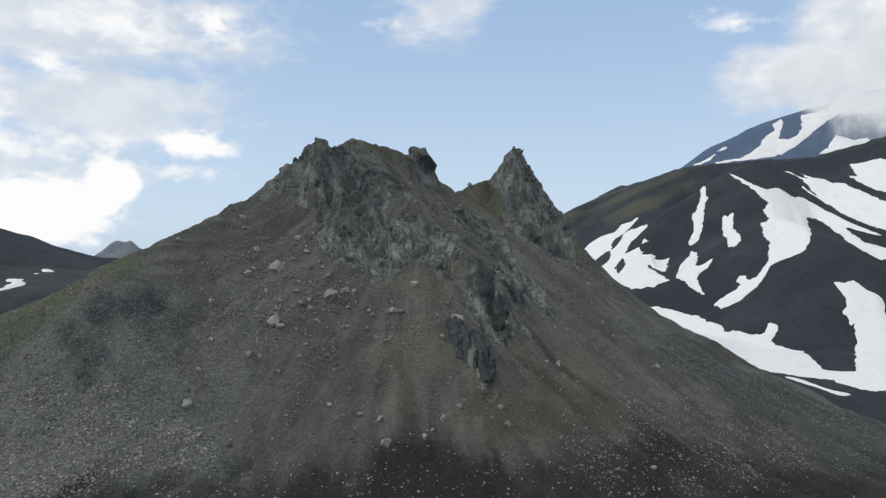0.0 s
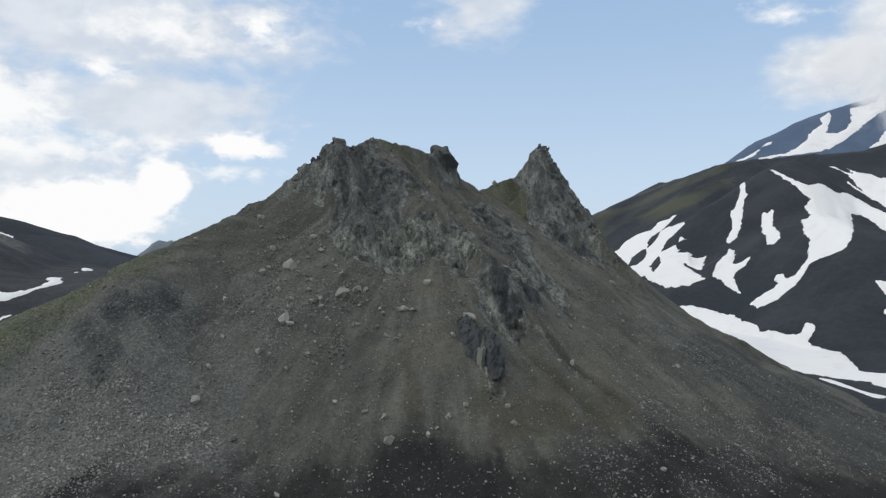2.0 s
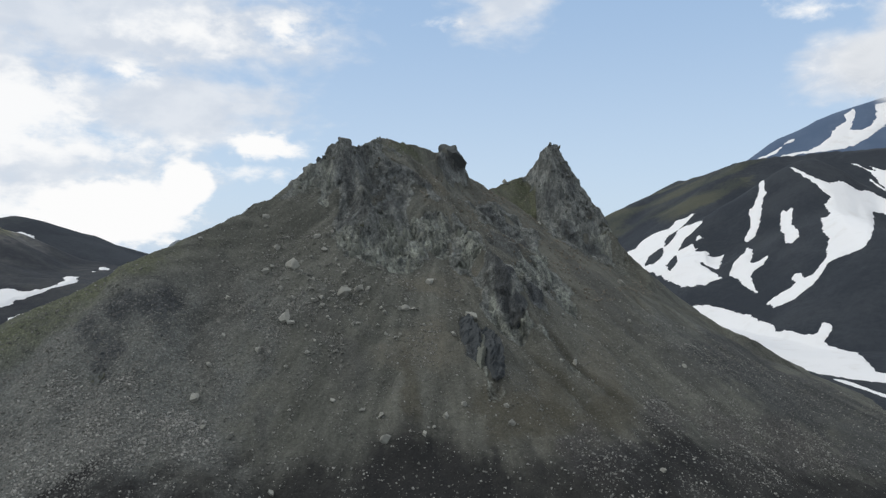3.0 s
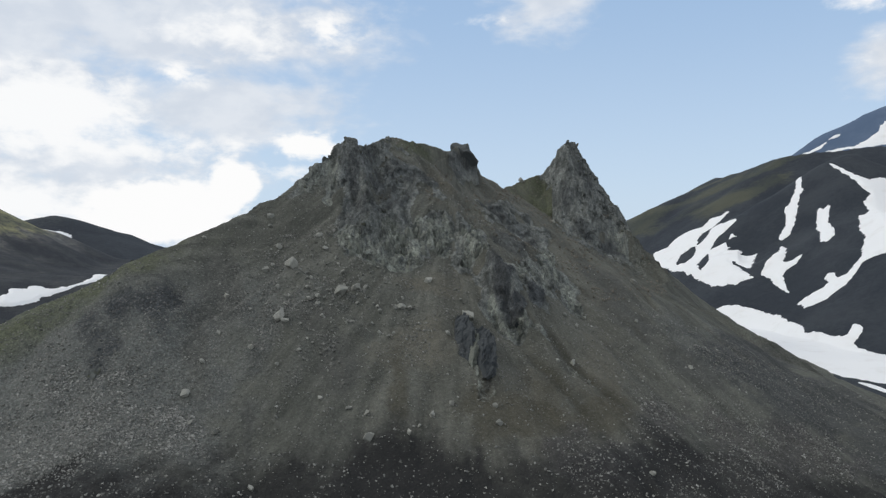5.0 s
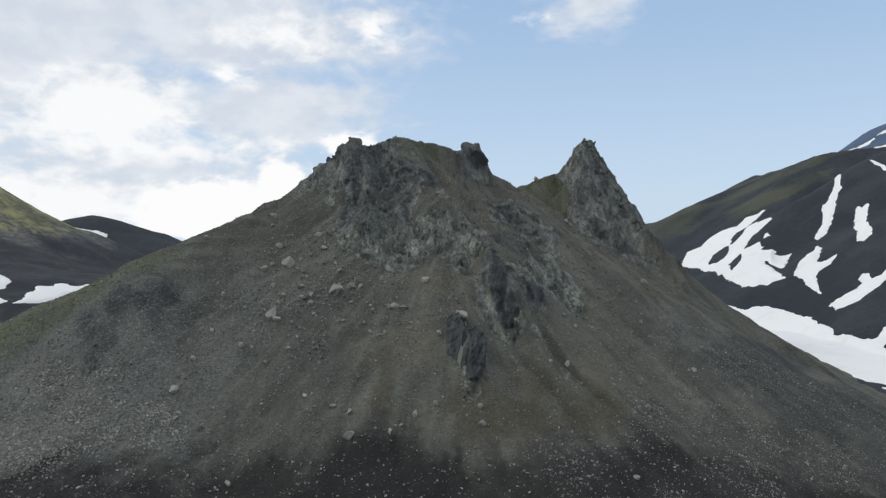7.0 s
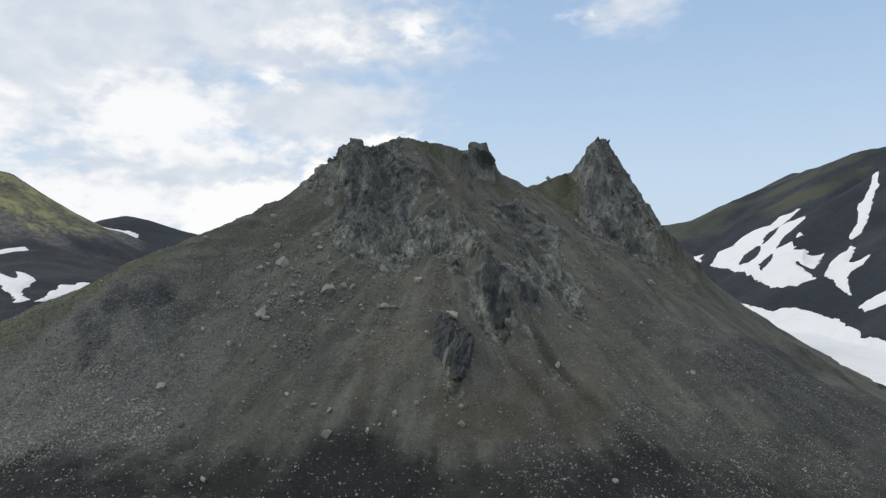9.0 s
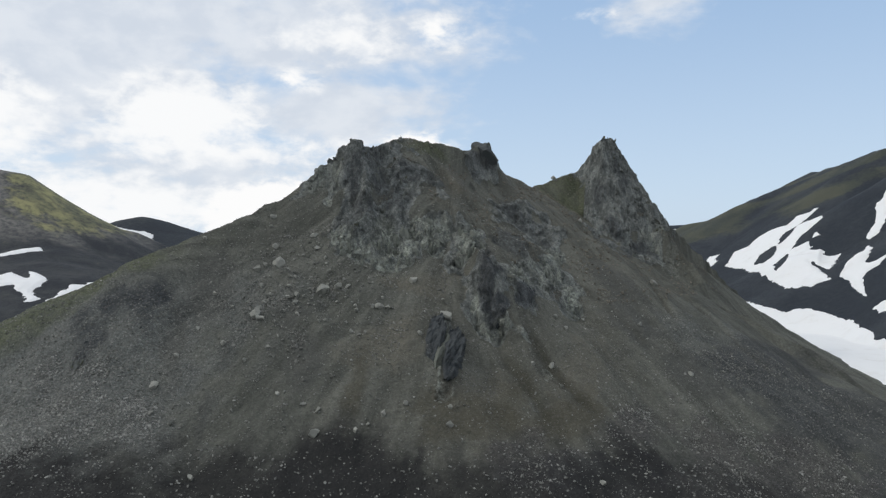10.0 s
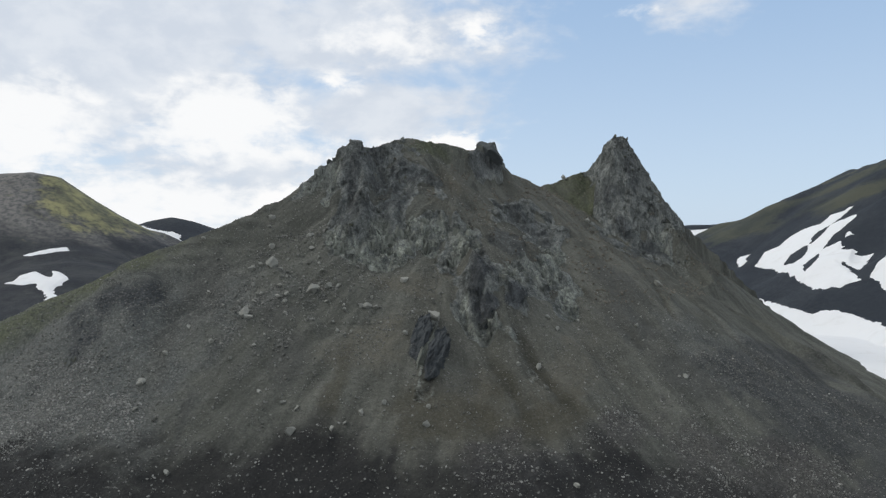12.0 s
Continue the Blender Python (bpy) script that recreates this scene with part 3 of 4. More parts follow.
HALF_PALE = [(-35.8, 275.9, 7.0, 13.4, -51), (-23.3, 281.7, 8.2, 15.3, -48), (0.6, 299.2, 6.8, 13.5, 4), (-62.3, 295.8, 5.4, 9.8, -86), (19.6, 264.9, 5.6, 10.6, -81), (29.8, 312.7, 7.4, 29.9, -17), (76.0, 428.8, 7.6, 10.6, -13), (83.6, 420.1, 6.9, 13.7, -14), (43.9, 312.2, 4.8, 16.5, 5), (14.8, 224.8, 3.6, 4.6, -29), (42.5, 253.3, 3.2, 8.0, 12)]
KNOB = BLACK[:2]
dark = 0.9 * patches(BLACK, 0.0, 0.35, 0.3)
dark = np.maximum(dark, 0.7 * patches([(53.1, 422.3, 3.2, 8.4, 54), (69.8, 421.2, 3.6, 7.6, 90)], 0.0, 0.5, 0.5))
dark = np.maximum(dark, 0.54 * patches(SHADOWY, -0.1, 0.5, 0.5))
dark = np.maximum(dark, patches(OUTCROP, -0.5, 0.7, 0.75))
dark = dark * (1 - 0.85 * patches([(9.4, 239.5, 1.0, 13, 11)], 0.0, 0.4, 0.15))
pale = patches(PALE, -0.2, 0.4)
pale = np.maximum(pale, 0.5 * patches(HALF_PALE, -0.1, 0.5)) * (1 - 0.8 * dark)
brown_patch = patches([(-16.2, 329.6, 9, 29, -4), (3.5, 282.1, 7, 9, 65), (-9.8, 268.1, 9, 17, -59), (51.1, 263, 13, 40, -8), (-9.6, 232.7, 16, 24, -55), (24.4, 229.2, 13, 19, -21)], 0.0, 0.6, 0.3)
slate = patches([(122, 336, 20, 52, -36), (145, 318, 22, 54, -43), (172, 300, 24, 50, -43), (60, 215, 10, 30, -60)], -0.05, 0.4, 0.25)
SILT = [(-79.2, 236.1, 8.7, 25.7, 32), (-75.5, 211.9, 4.8, 21.6, 29), (-30.3, 218.7, 8.1, 12.2, 21), (66.3, 314.6, 13.8, 20.3, 46), (90.7, 297.0, 12.7, 21.1, 53), (60.9, 338.4, 14.1, 17.3, 30), (-48.8, 189.4, 1.9, 14.7, 25), (-42.6, 232.3, 7.2, 7.7, -89)]
silt = patches(SILT, -0.1, 0.5, 0.3)
olive = patches([(20.1, 212.6, 8.0, 12.0, -28), (11.0, 217.9, 5.7, 8.8, -48), (-11.0, 214.0, 3.5, 15.3, 13), (60.4, 246.4, 4.9, 13.9, -17), (31, 222, 13, 20, -30), (50, 236, 9, 22, -28)], -0.2, 0.6, 0.4)
stony = patches([(47.6, 206.7, 10.7, 17.4, -32), (39.8, 214.9, 6.3, 11.3, -36), (99.6, 240.3, 9.1, 36.5, -44), (72.1, 252.5, 8.1, 20.0, -18), (97.9, 262.7, 9.5, 12.4, -37), (124.8, 272.1, 11.7, 21.4, -53)], -0.3, 0.4, 0.5)
gravel = patches([(-98.4, 170.0, 8.3, 20.7, 52), (-88.2, 174.3, 10.1, 14.7, 55), (-91.5, 157.9, 5.1, 9.4, 65), (-90.2, 186.4, 8.4, 14.3, 67), (-70.7, 180.4, 8.2, 9.6, 67), (-104.1, 188.2, 6.4, 10.9, 82)], -0.3, 0.5, 0.5)
ribs = patches([(-13, 293, 10, 8, 0), (-22, 276.5, 9, 6.5, 0), (4, 296, 7, 10, 0), (30, 333, 9, 8, 0), (20.5, 264, 10, 4.5, 0)], 0.0, 0.4, 0.2)
ribs = np.maximum(ribs, 0.6 * patches([(-38, 275, 8, 5, 0)], 0.0, 0.4, 0.2))
pale = np.maximum(pale, 0.95 * ribs * (gy > 270) * (1 - dark))
high = ((gx > 18) & (gy > 398) & (gz > 118)) | ((gz > 138) & (gx < -36))
rock = smooth_step(steepness + 0.1 * rough, 0.86, 1.2) * high
rock = np.maximum.reduce([rock, patches(ROCK, -0.1, 0.3, 0.4), patches(SPIRE_ROCK, -0.1, 0.5, 0.7), pale * 0.9, ribs * 0.95, np.where(gx < -80, 0.42, np.where(gz > 122, 0.6, 0.9)) * dark])
fan, reach = np.arctan2(gx + 12, 325 - gy) * 30, np.hypot(gx + 12, 325 - gy)
# past a certain direction the lanes of scree run side by side down the flank
flank = fan > FLANK * 30
lane_x = np.where(flank, FLANK * 30 + 0.27 * ((gx + 12) * math.cos(FLANK) - (325 - gy) * math.sin(FLANK)), fan)
lane_y = np.where(flank, (gx + 12) * math.sin(FLANK) + (325 - gy) * math.cos(FLANK), reach)
lane = fractal(lane_x / 3.2, lane_y / 60, 14.0, 3)
# dark ash low down: its upper edge by the direction of the fall line
edge = np.interp(fan, [-14, -13.2, -13, -12.1, -11.2, -10.4, -9.5, -8.9, -7.8, -6.6, -6.1, -5.6, -5.2, -4.6, -3.3, -1.8, -0.5, 1.4, 3.3, 5.2, 7.1, 8.9, 10.7, 12.9, 15.3, 18.2, 20.8, 22.7, 24.6, 26.4, 28.3, 30.9, 32.2, 33.9, 36, 45],
                 [44, 52, 55.5, 57, 56.2, 56.3, 56.4, 56.1, 54.5, 51, 49.5, 50, 52.5, 54.3, 53.7, 53.9, 57.8, 56.8, 54.1, 52.5, 51.8, 50.6, 49.8, 50, 49.5, 49.2, 51.1, 51.4, 47.7, 43.1, 40.7, 37.3, 33.6, 30.9, 28.4, 20])
ash = 0.97 * smooth_step(edge - gz + 2.2 * fractal(gx / 3.5, gy / 3.5, 78.0, 4, 0.7) + 1.5 * lane + 2.6 * fractal(lane_x / 0.8, lane_y / 30, 15.0, 4, 0.65), -5, 4.5) * (1 - 0.25 * stony)
coarse = smooth_step(-(gx + 48) + 14 * rough, -8, 26) * smooth_step(110 - gz, 0, 22)
coarse = np.maximum(coarse, 0.7 * smooth_step(blob(gx, gy, 118, 326, 45, 40) + 0.3 * rough + 0.25 * lane, 0.0, 0.5))
brown = np.maximum(0.3 * smooth_step(gx + 10 * rough, -30, 10) * smooth_step(gx, 100, 50), brown_patch) * (1 - 0.7 * coarse)
grass = np.maximum.reduce([blob(gx, gy, 22, 435, 23, 18), blob(gx, gy, -136, 212, 19, 66, -42), 0.45 * blob(gx, gy, -30, 350, 9, 24, -30)])
grass = smooth_step(grass + 0.2 * rough, 0.0, 0.5)
rock = rock * (1 - 0.85 * grass * (gy > 400) * (gx < 36))

# relief: fluted crags, lanes and furrows in the scree, fine lumps
def blocks(x, y, z, size, tall, seed):
    """Broken rock: each cell of a jittered lattice is a flat face with its own height and tilt."""
    u, v, w = x / size, y / size, z / tall
    best, offset, tone = np.full(x.shape, 1e9), np.zeros(x.shape), np.zeros(x.shape)
    iu, iv, iw = (np.floor(c).astype(np.int64) for c in (u, v, w))
    for a in (-1, 0, 1):
        for b in (-1, 0, 1):
            for c in (-1, 0, 1):
                ju, jv, jw = iu + a, iv + b, iw + c
                du, dv, dw = (q - (k + lattice(ju + n, jv + seed, jw)) for q, k, n in ((u, ju, 0), (v, jv, 101), (w, jw, 202)))
                far = du * du + dv * dv + dw * dw
                face = (lattice(ju + 303, jv + seed, jw) - 0.5) + 0.9 * (du * (lattice(ju + 404, jv + seed, jw) - 0.5) + dv * (lattice(ju + 505, jv + seed, jw) - 0.5)
                                                                         + dw * (lattice(ju + 606, jv + seed, jw) - 0.5))
                nearer = far < best
                best, offset, tone = np.where(nearer, far, best), np.where(nearer, face, offset), np.where(nearer, lattice(ju + 707, jv + seed, jw), tone)
    return offset, tone


gz = gz + 1.2 * rock * fractal(gx / 5, gy / 5, gz / 16, 3, 0.6) - 2.0 * np.clip(blob(gx, gy, -72, 294, 18, 14), 0, 1) ** 0.5
gz = gz + (1 - rock) * (0.5 * fractal(lane_x / 2.4, lane_y / 40, 6.0, 3) + np.where(lane_x > 20, 0.2, 0.5) * fractal(gx / 9, gy / 9, 7.0, 3) + 0.14 * fractal(gx / 2.4, gy / 2.4, 9.0, 1))
gz = gz + 1.5 * np.clip(np.maximum.reduce([blob(gx, gy, *row) for row in KNOB]), 0, 1) ** 0.6 


def furrow(x, y, x0, y0, x1, y1, depth, width):
    t = np.clip(((x - x0) * (x1 - x0) + (y - y0) * (y1 - y0)) / ((x1 - x0) ** 2 + (y1 - y0) ** 2), 0, 1)
    away = np.hypot(x - x0 - t * (x1 - x0), y - y0 - t * (y1 - y0)) + 1.0 * fractal(x / 8, y / 8, 12.0, 2)
    return -depth * np.exp(-(away / width) ** 2) * np.sin(np.pi * np.clip(t, 0.04, 1)) ** 0.5


fines = np.zeros(gz.shape)
for line in ((17.3, 255, 41, 210, 0.9, 3.6), (22.5, 261, 51, 227, 1.9, 4.6), (32.5, 270, 61, 241, 2.0, 4.8), (50.5, 287, 78, 277, 1.0, 4.0), (37, 331, 84, 296, 0.9, 3.4), (65, 387, 86, 328, 1.5, 2.2), (78, 385, 128, 322, 1.2, 2.4)):
    cut = furrow(gx, gy, *line)
    gz = gz + cut
    fines = np.maximum(fines, smooth_step(-cut / 2.6 + 0.15 * rough, 0.15, 0.75))


def slope_at(x, y):
    """Height of the mountain's surface at a place."""
    i, j = np.searchsorted(MX, x) - 1, np.searchsorted(MY, y) - 1
    u, v = (x - MX[i]) / (MX[i + 1] - MX[i]), (y - MY[j]) / (MY[j + 1] - MY[j])
    return gz[j, i] * (1 - u) * (1 - v) + gz[j, i + 1] * u * (1 - v) + gz[j + 1, i] * (1 - u) * v + gz[j + 1, i + 1] * u * v


# crags stand out from the face as broken blocks
sx, sy = np.gradient(gz, MX, axis=1), np.gradient(gz, MY, axis=0)
flat = np.sqrt(1 + sx * sx + sy * sy)
on = (rock > 0.03) & (gx > -125) & (gx < 130) & (gy > 200) & (gy < 483)
push, facet = np.zeros(gz.shape), np.full(gz.shape, 0.5)
skew = 1.5 * fractal(gx[on] / 6, gy[on] / 6, gz[on] / 9, 2)
big, big_tone = blocks(gx[on] + skew, gy[on] + skew, gz[on], 5.5, 22.0, 7)
mid, mid_tone = blocks(gx[on] + skew, gy[on] - skew, gz[on], 2.6, 11.0, 19)
rib, rib_tone = blocks(gx[on] - skew, gy[on] + skew, gz[on], 3.4, 16.0, 31)
push[on] = rock[on] * np.where(gx[on] < -68, 0.45, 1.0) * (1.9 * big + 0.7 * mid) + ribs[on] * 2.6 * rib
facet[on] = (0.45 * big_tone + 0.55 * mid_tone) * (1 - 0.6 * ribs[on]) + 0.6 * ribs[on] * rib_tone
face_x, face_y, face_z = gx - push * sx / flat, gy - push * sy / flat, gz + push / flat

# the ground: one sheet out to the horizon
radii = np.concatenate([np.linspace(2, 700, 90), np.geomspace(720, 4700, 40)])
turns = np.linspace(0, 2 * math.pi, 181)
rr, aa = np.meshgrid(radii, turns)
px, py = rr * np.sin(aa), 300 + rr * np.cos(aa)
ground = sheet("ground", px, py, ground_height(px, py), DARK_HILL, attributes={"moss": 0.45 * smooth_step(fractal(px / 60, py / 60, 3.0, 4), 0.2, 1.0)})
tagged(ground, "dark volcanic gravel of the valley floor", "ground", kind="structure")

mountain = new("mountain")
mountain.location = (0, 0, 0)
tagged(mountain, "steep rocky mountain with a twin summit, cliffs and grey-brown scree slopes", "mountain")
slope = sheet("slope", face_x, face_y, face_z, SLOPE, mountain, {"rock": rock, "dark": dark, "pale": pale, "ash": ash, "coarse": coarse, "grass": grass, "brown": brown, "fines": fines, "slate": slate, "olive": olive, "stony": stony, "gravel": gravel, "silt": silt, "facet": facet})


def hill(name, label, spans_x, spans_y, height, mat, moss, stony=None):
    x, y = np.meshgrid(grid(*spans_x), grid(*spans_y))
    z = height(x, y)
    zones = {"moss": moss(x, y, z)}
    if stony:
        zones["stony"] = stony(x, y, z)
    ob = sheet(name, x, y, z, mat, attributes=zones)
    return tagged(ob, label, "hill", kind="structure")


hill("snow_streaked_hill", "broad dark ash hill streaked with old snow", [(-60, 900, 5)], [(330, 1300, 5)], snow_hill_height, DARK_HILL,
     lambda x, y, z: smooth_step(z - np.interp(x, [100, 220, 320, 420], [106, 146, 192, 258]) + 14 * fractal(x / 50, y / 50, 4.0, 3), -10, 14) * smooth_step(x, 420, 300) * (0.2 + 0.75 * smooth_step(fractal((x + y) / 70, (z - 0.46 * x) / 11, 6.0, 3), -0.35, 0.45)))
hill("mossy_hill", "dark rounded hill with yellow-green moss on its top, sunlight put into its colour", [(-900, -170, 4)], [(130, 800, 4)], left_hill_height, SUNLIT_MOSSY_HILL,
     lambda x, y, z: 0.9 * smooth_step(np.maximum(blob(x, y, -396, 484, 74, 66), blob(x, y, -372, 512, 44, 40)) + 0.35 * fractal(x / 12, y / 12, 5.0, 4, 0.75), -0.1, 0.8) * smooth_step(z, 106, 130),
     lambda x, y, z: smooth_step(z + 14 * fractal(x / 25, y / 25, 7.0, 4, 0.6), 102, 134))
hill("dark_hump_hill", "low dark rounded ash hill behind the valley", [(-800, -80, 6)], [(480, 950, 6)], hump_height, DARK_HILL,
     lambda x, y, z: smooth_step(z, 120, 150) * 0.5)
hill("volcano", "distant volcano flank, hazed blue-grey in its colour, with snow gullies, its top in cloud", [(250, 1900, 14)], [(1050, 2300, 14)], volcano_height, HAZY_FAR_ROCK,
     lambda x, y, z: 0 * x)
hill("plateau", "far dark plateau edge with a strip of snow", [(-150, 420, 8)], [(1150, 1500, 8)],
     plateau_height,
     DARK_HILL, lambda x, y, z: 0 * x)
hill("far_knoll", "small grey rocky knoll on the skyline", [(-520, -320, 3)], [(840, 980, 3)],
     lambda x, y: ridge_height([(-417, 908, 120.5, 0.4, 5, 0.9), (-403, 908, 120, 0.4, 5, 0.8)], x, y) + 2.5 * fractal(x / 9, y / 9, 6.0, 4),
     FAR_KNOLL, lambda x, y, z: 0 * x)


# ---- snow ----
def snow_patch(label, height, outlines, step, thick=1.0, ragged_by=0.5):
    """A snow patch inside closed outlines of (x, y); its rim is ragged and thins out to nothing."""
    every = [p for line in outlines for p in line]
    x, y = np.meshgrid(np.arange(min(p[0] for p in every) - 7, max(p[0] for p in every) + 7, step), np.arange(min(p[1] for p in every) - 7, max(p[1] for p in every) + 7, step))
    inside = np.full(x.shape, -1e9)
    for line in outlines:
        within, rim = np.zeros(x.shape, bool), np.full(x.shape, 1e9)
        for a, b in zip(line, line[1:] + line[:1]):
            dx, dy = b[0] - a[0], b[1] - a[1]
            t = np.clip(((x - a[0]) * dx + (y - a[1]) * dy) / (dx * dx + dy * dy), 0, 1)
            rim = np.minimum(rim, np.hypot(x - a[0] - t * dx, y - a[1] - t * dy))
            within ^= ((a[1] > y) != (b[1] > y)) & (x < a[0] + (y - a[1]) * dx / (dy if dy else 1e-9))
        inside = np.maximum(inside, np.where(within, rim, -rim))
    inside = inside + 0.1 + ragged_by * (1.4 * fractal(x / 14, y / 14, 21.0, 4, 0.65) + 1.6 * fractal(x / 4, y / 8, 22.0, 4, 0.8) + 1.8 * fractal(x / 2.4, y / 3, 23.0, 2, 0.8))
    z = height(x, y) + np.clip(inside * 0.3, -0.9, thick)
    ob = sheet("snow_patch", x, y, z, SNOW, keep=inside > -0.6)
    return tagged(ob, label, "snow", "snow patches on the hillsides")


def floor_or_hill(x, y):
    return np.maximum(snow_hill_height(x, y), ground_height(x, y))


def left_any(x, y):
    return np.maximum(np.maximum(left_hill_height(x, y), hump_height(x, y)), ground_height(x, y))


# outlines of the snow patches: x, y
WEST_FIELD_TOP = [(240.5, 870), (229, 858), (215, 842), (202.5, 837), (195.5, 822), (191.5, 808), (185.5, 810), (175, 806), (170.5, 797), (166.0, 788), (171.0, 779), (175, 716), (177, 696), (173, 696), (170.5, 713), (168.5, 727), (163.0, 759), (158.0, 788), (152.0, 799), (144.5, 816), (143.0, 825), (147.0, 835), (155.0, 861), (168.5, 852), (178.5, 871), (192.5, 871), (203, 867), (207.5, 861), (213.5, 868), (220, 874), (229.5, 869), (237.5, 874)]
WEST_FIELD_MIDDLE = [(163.5, 787), (175, 781), (182, 785), (186, 791), (190, 806), (199.5, 810), (207, 821), (214.5, 843), (226, 845), (232, 802), (223, 797), (213.5, 796), (208, 793), (202, 782), (196.5, 772), (187, 755), (178.5, 739), (175, 714), (177, 708), (180.5, 689), (166.5, 722)]
WEST_FIELD_FOOT = [(176.5, 711), (181.5, 715), (187, 724), (195.5, 769), (202, 776), (209, 773), (213, 772), (214.5, 760), (211.5, 754), (217.5, 748), (222, 739), (218.5, 734), (222, 730), (231, 725), (219.5, 696), (213.5, 678), (210.5, 696), (207.5, 706), (203.5, 713), (204, 705), (206.5, 694), (209, 679), (209.5, 658), (205.5, 659), (200.5, 661), (195.5, 656), (190, 665), (186.5, 662), (179, 674), (175, 686), (169.5, 707), (169, 724)]
WEST_SCRAP = [(223, 782), (224.5, 772), (219.5, 774), (216.5, 774), (220.5, 782)]
LOW_SCRAP = [(142, 895), (136.5, 878), (137, 861), (129.5, 849), (128, 882), (127.5, 896), (132, 905)]
THIN_STREAK = [(326, 887), (292.5, 789), (293, 780), (286, 775), (281, 763), (274.5, 750), (269, 737), (261, 725), (253.5, 723), (252, 728), (256, 735), (263, 742), (267, 756), (269, 767), (278, 777), (284, 785), (289.5, 796), (296.5, 816)]
THIN_STREAK_FOOT = [(250.5, 697), (239, 667), (234.5, 659), (240.5, 655), (246.5, 656), (249.5, 657), (242, 645), (233.5, 643), (227, 635), (224, 616), (221.5, 601), (220, 611), (219, 630), (219, 642), (215, 656), (219, 661), (223, 669), (229.5, 673), (244, 702), (249.5, 711)]
LONE_PATCH = [(290.5, 733), (292, 727), (297, 729), (293.5, 716), (287, 701), (280.5, 672), (276, 658), (269.5, 653), (266.5, 661), (274.5, 690), (282.5, 718), (287, 728)]
COULOIR = [(321, 797), (325.5, 776), (331, 754), (339, 745), (356.5, 753), (368.5, 751), (389.5, 769), (397.5, 760), (396.5, 741), (382, 720), (366.5, 717), (363.5, 706), (314, 605), (293.5, 568), (282.5, 557), (276.5, 563), (271.5, 571), (265.5, 574), (260.5, 569), (253.5, 562), (246.5, 556), (239, 555), (232, 551), (225.5, 554), (218.5, 559), (220, 568), (219.5, 573), (225.5, 576), (232, 575), (238, 574), (242, 577), (243, 587), (247, 592), (249.5, 587), (248.5, 576), (253.5, 572), (261, 579), (268.5, 583), (272.5, 595), (277.5, 604), (284, 616), (287.5, 635), (304, 679), (308.5, 674), (317, 691), (320, 709), (331, 721), (328, 740), (322.5, 777)]
COULOIR_ARM = [(393, 769), (397.5, 760), (396.5, 736), (396, 714), (399, 690), (405, 653), (402.5, 653), (395.5, 674), (390.5, 694), (390, 687), (388, 666), (385.5, 648), (390.5, 636), (394.5, 626), (385, 610), (379.5, 614), (376.5, 625), (375.5, 640), (376.5, 655), (380, 675), (381, 696), (380.5, 712), (379, 725)]
HIGH_FIELD = [(414, 863), (417, 849), (418, 825), (414, 804), (410.5, 783), (407.5, 768), (405, 741), (401.5, 714), (405.5, 691), (408.5, 673), (411.5, 653), (440.5, 699), (439.5, 710), (440, 730), (440, 755), (441, 784), (438, 813), (428.5, 820), (424.5, 840), (423, 824), (420, 828), (418.5, 852)]
HIGH_SCRAP = [(412, 815), (410, 799), (408, 771), (406, 782), (407.5, 804)]
TOP_FIELD = [(477, 831), (484.5, 815), (494, 814), (498.5, 808), (500.5, 789), (455.5, 718), (451.5, 725), (448, 739), (450, 757), (457, 803), (459.5, 786), (467.5, 808)]
TONGUE = [(279.5, 505), (285, 503), (291.5, 503), (293.5, 500), (292, 496), (294, 491), (298, 487), (300, 484), (297, 477), (292, 472), (292.5, 468), (295.5, 466), (236.5, 373), (231.5, 374), (240, 398), (235, 403), (243, 417), (260.5, 447), (268, 460), (271.5, 468), (269, 468), (271, 475), (270, 478), (275, 482), (278.5, 490), (278.5, 495)]
VALLEY_FIELD = [(134.5, 724), (140.5, 710), (148.5, 694), (154.5, 661), (163, 643), (173, 629), (179, 631), (185.5, 623), (196.5, 607), (202, 588), (206, 573), (207, 552), (208, 537), (207, 524), (207.5, 514), (211.5, 509), (213.5, 500), (218, 487), (222, 487), (227, 496), (230.5, 492), (227, 482), (221, 477), (219.5, 470), (223, 461), (228.5, 450), (223, 430), (221, 416), (219, 407), (222.5, 404), (232.5, 401), (242, 407), (251.5, 396), (236.5, 373), (227.5, 373), (222, 376), (218.5, 383), (214, 391), (203.5, 395), (196, 399), (186, 405), (173.5, 422), (150, 503), (148, 622), (146, 638)]
VALLEY_STRIP = [(190, 397), (194, 389), (199, 380), (203.5, 372), (206.5, 367), (213, 369), (211, 372), (205.5, 376), (201.5, 385), (196.5, 394)]
VOLCANO_GULLY = [(511, 1333), (531.5, 1331), (548, 1307), (570.5, 1311), (590.5, 1321), (602, 1335), (619.5, 1344), (633.5, 1356), (636, 1371), (659, 1387), (652.5, 1360), (637.5, 1342), (627.5, 1326), (639.5, 1313), (657, 1317), (676.5, 1334), (686, 1357), (693, 1378), (716.5, 1371), (726, 1368), (743.5, 1370), (770.5, 1370), (756.5, 1354), (731, 1337), (708.5, 1325), (690, 1319), (666.5, 1305), (644, 1291), (620, 1283), (592.5, 1280), (569.5, 1285), (553, 1295), (531.5, 1318)]
VOLCANO_FIELD = [(666, 1254), (685, 1262), (697, 1275), (713.5, 1289), (725.5, 1280), (734.5, 1269), (762, 1273), (765, 1261), (730, 1253), (701, 1246), (680, 1244)]
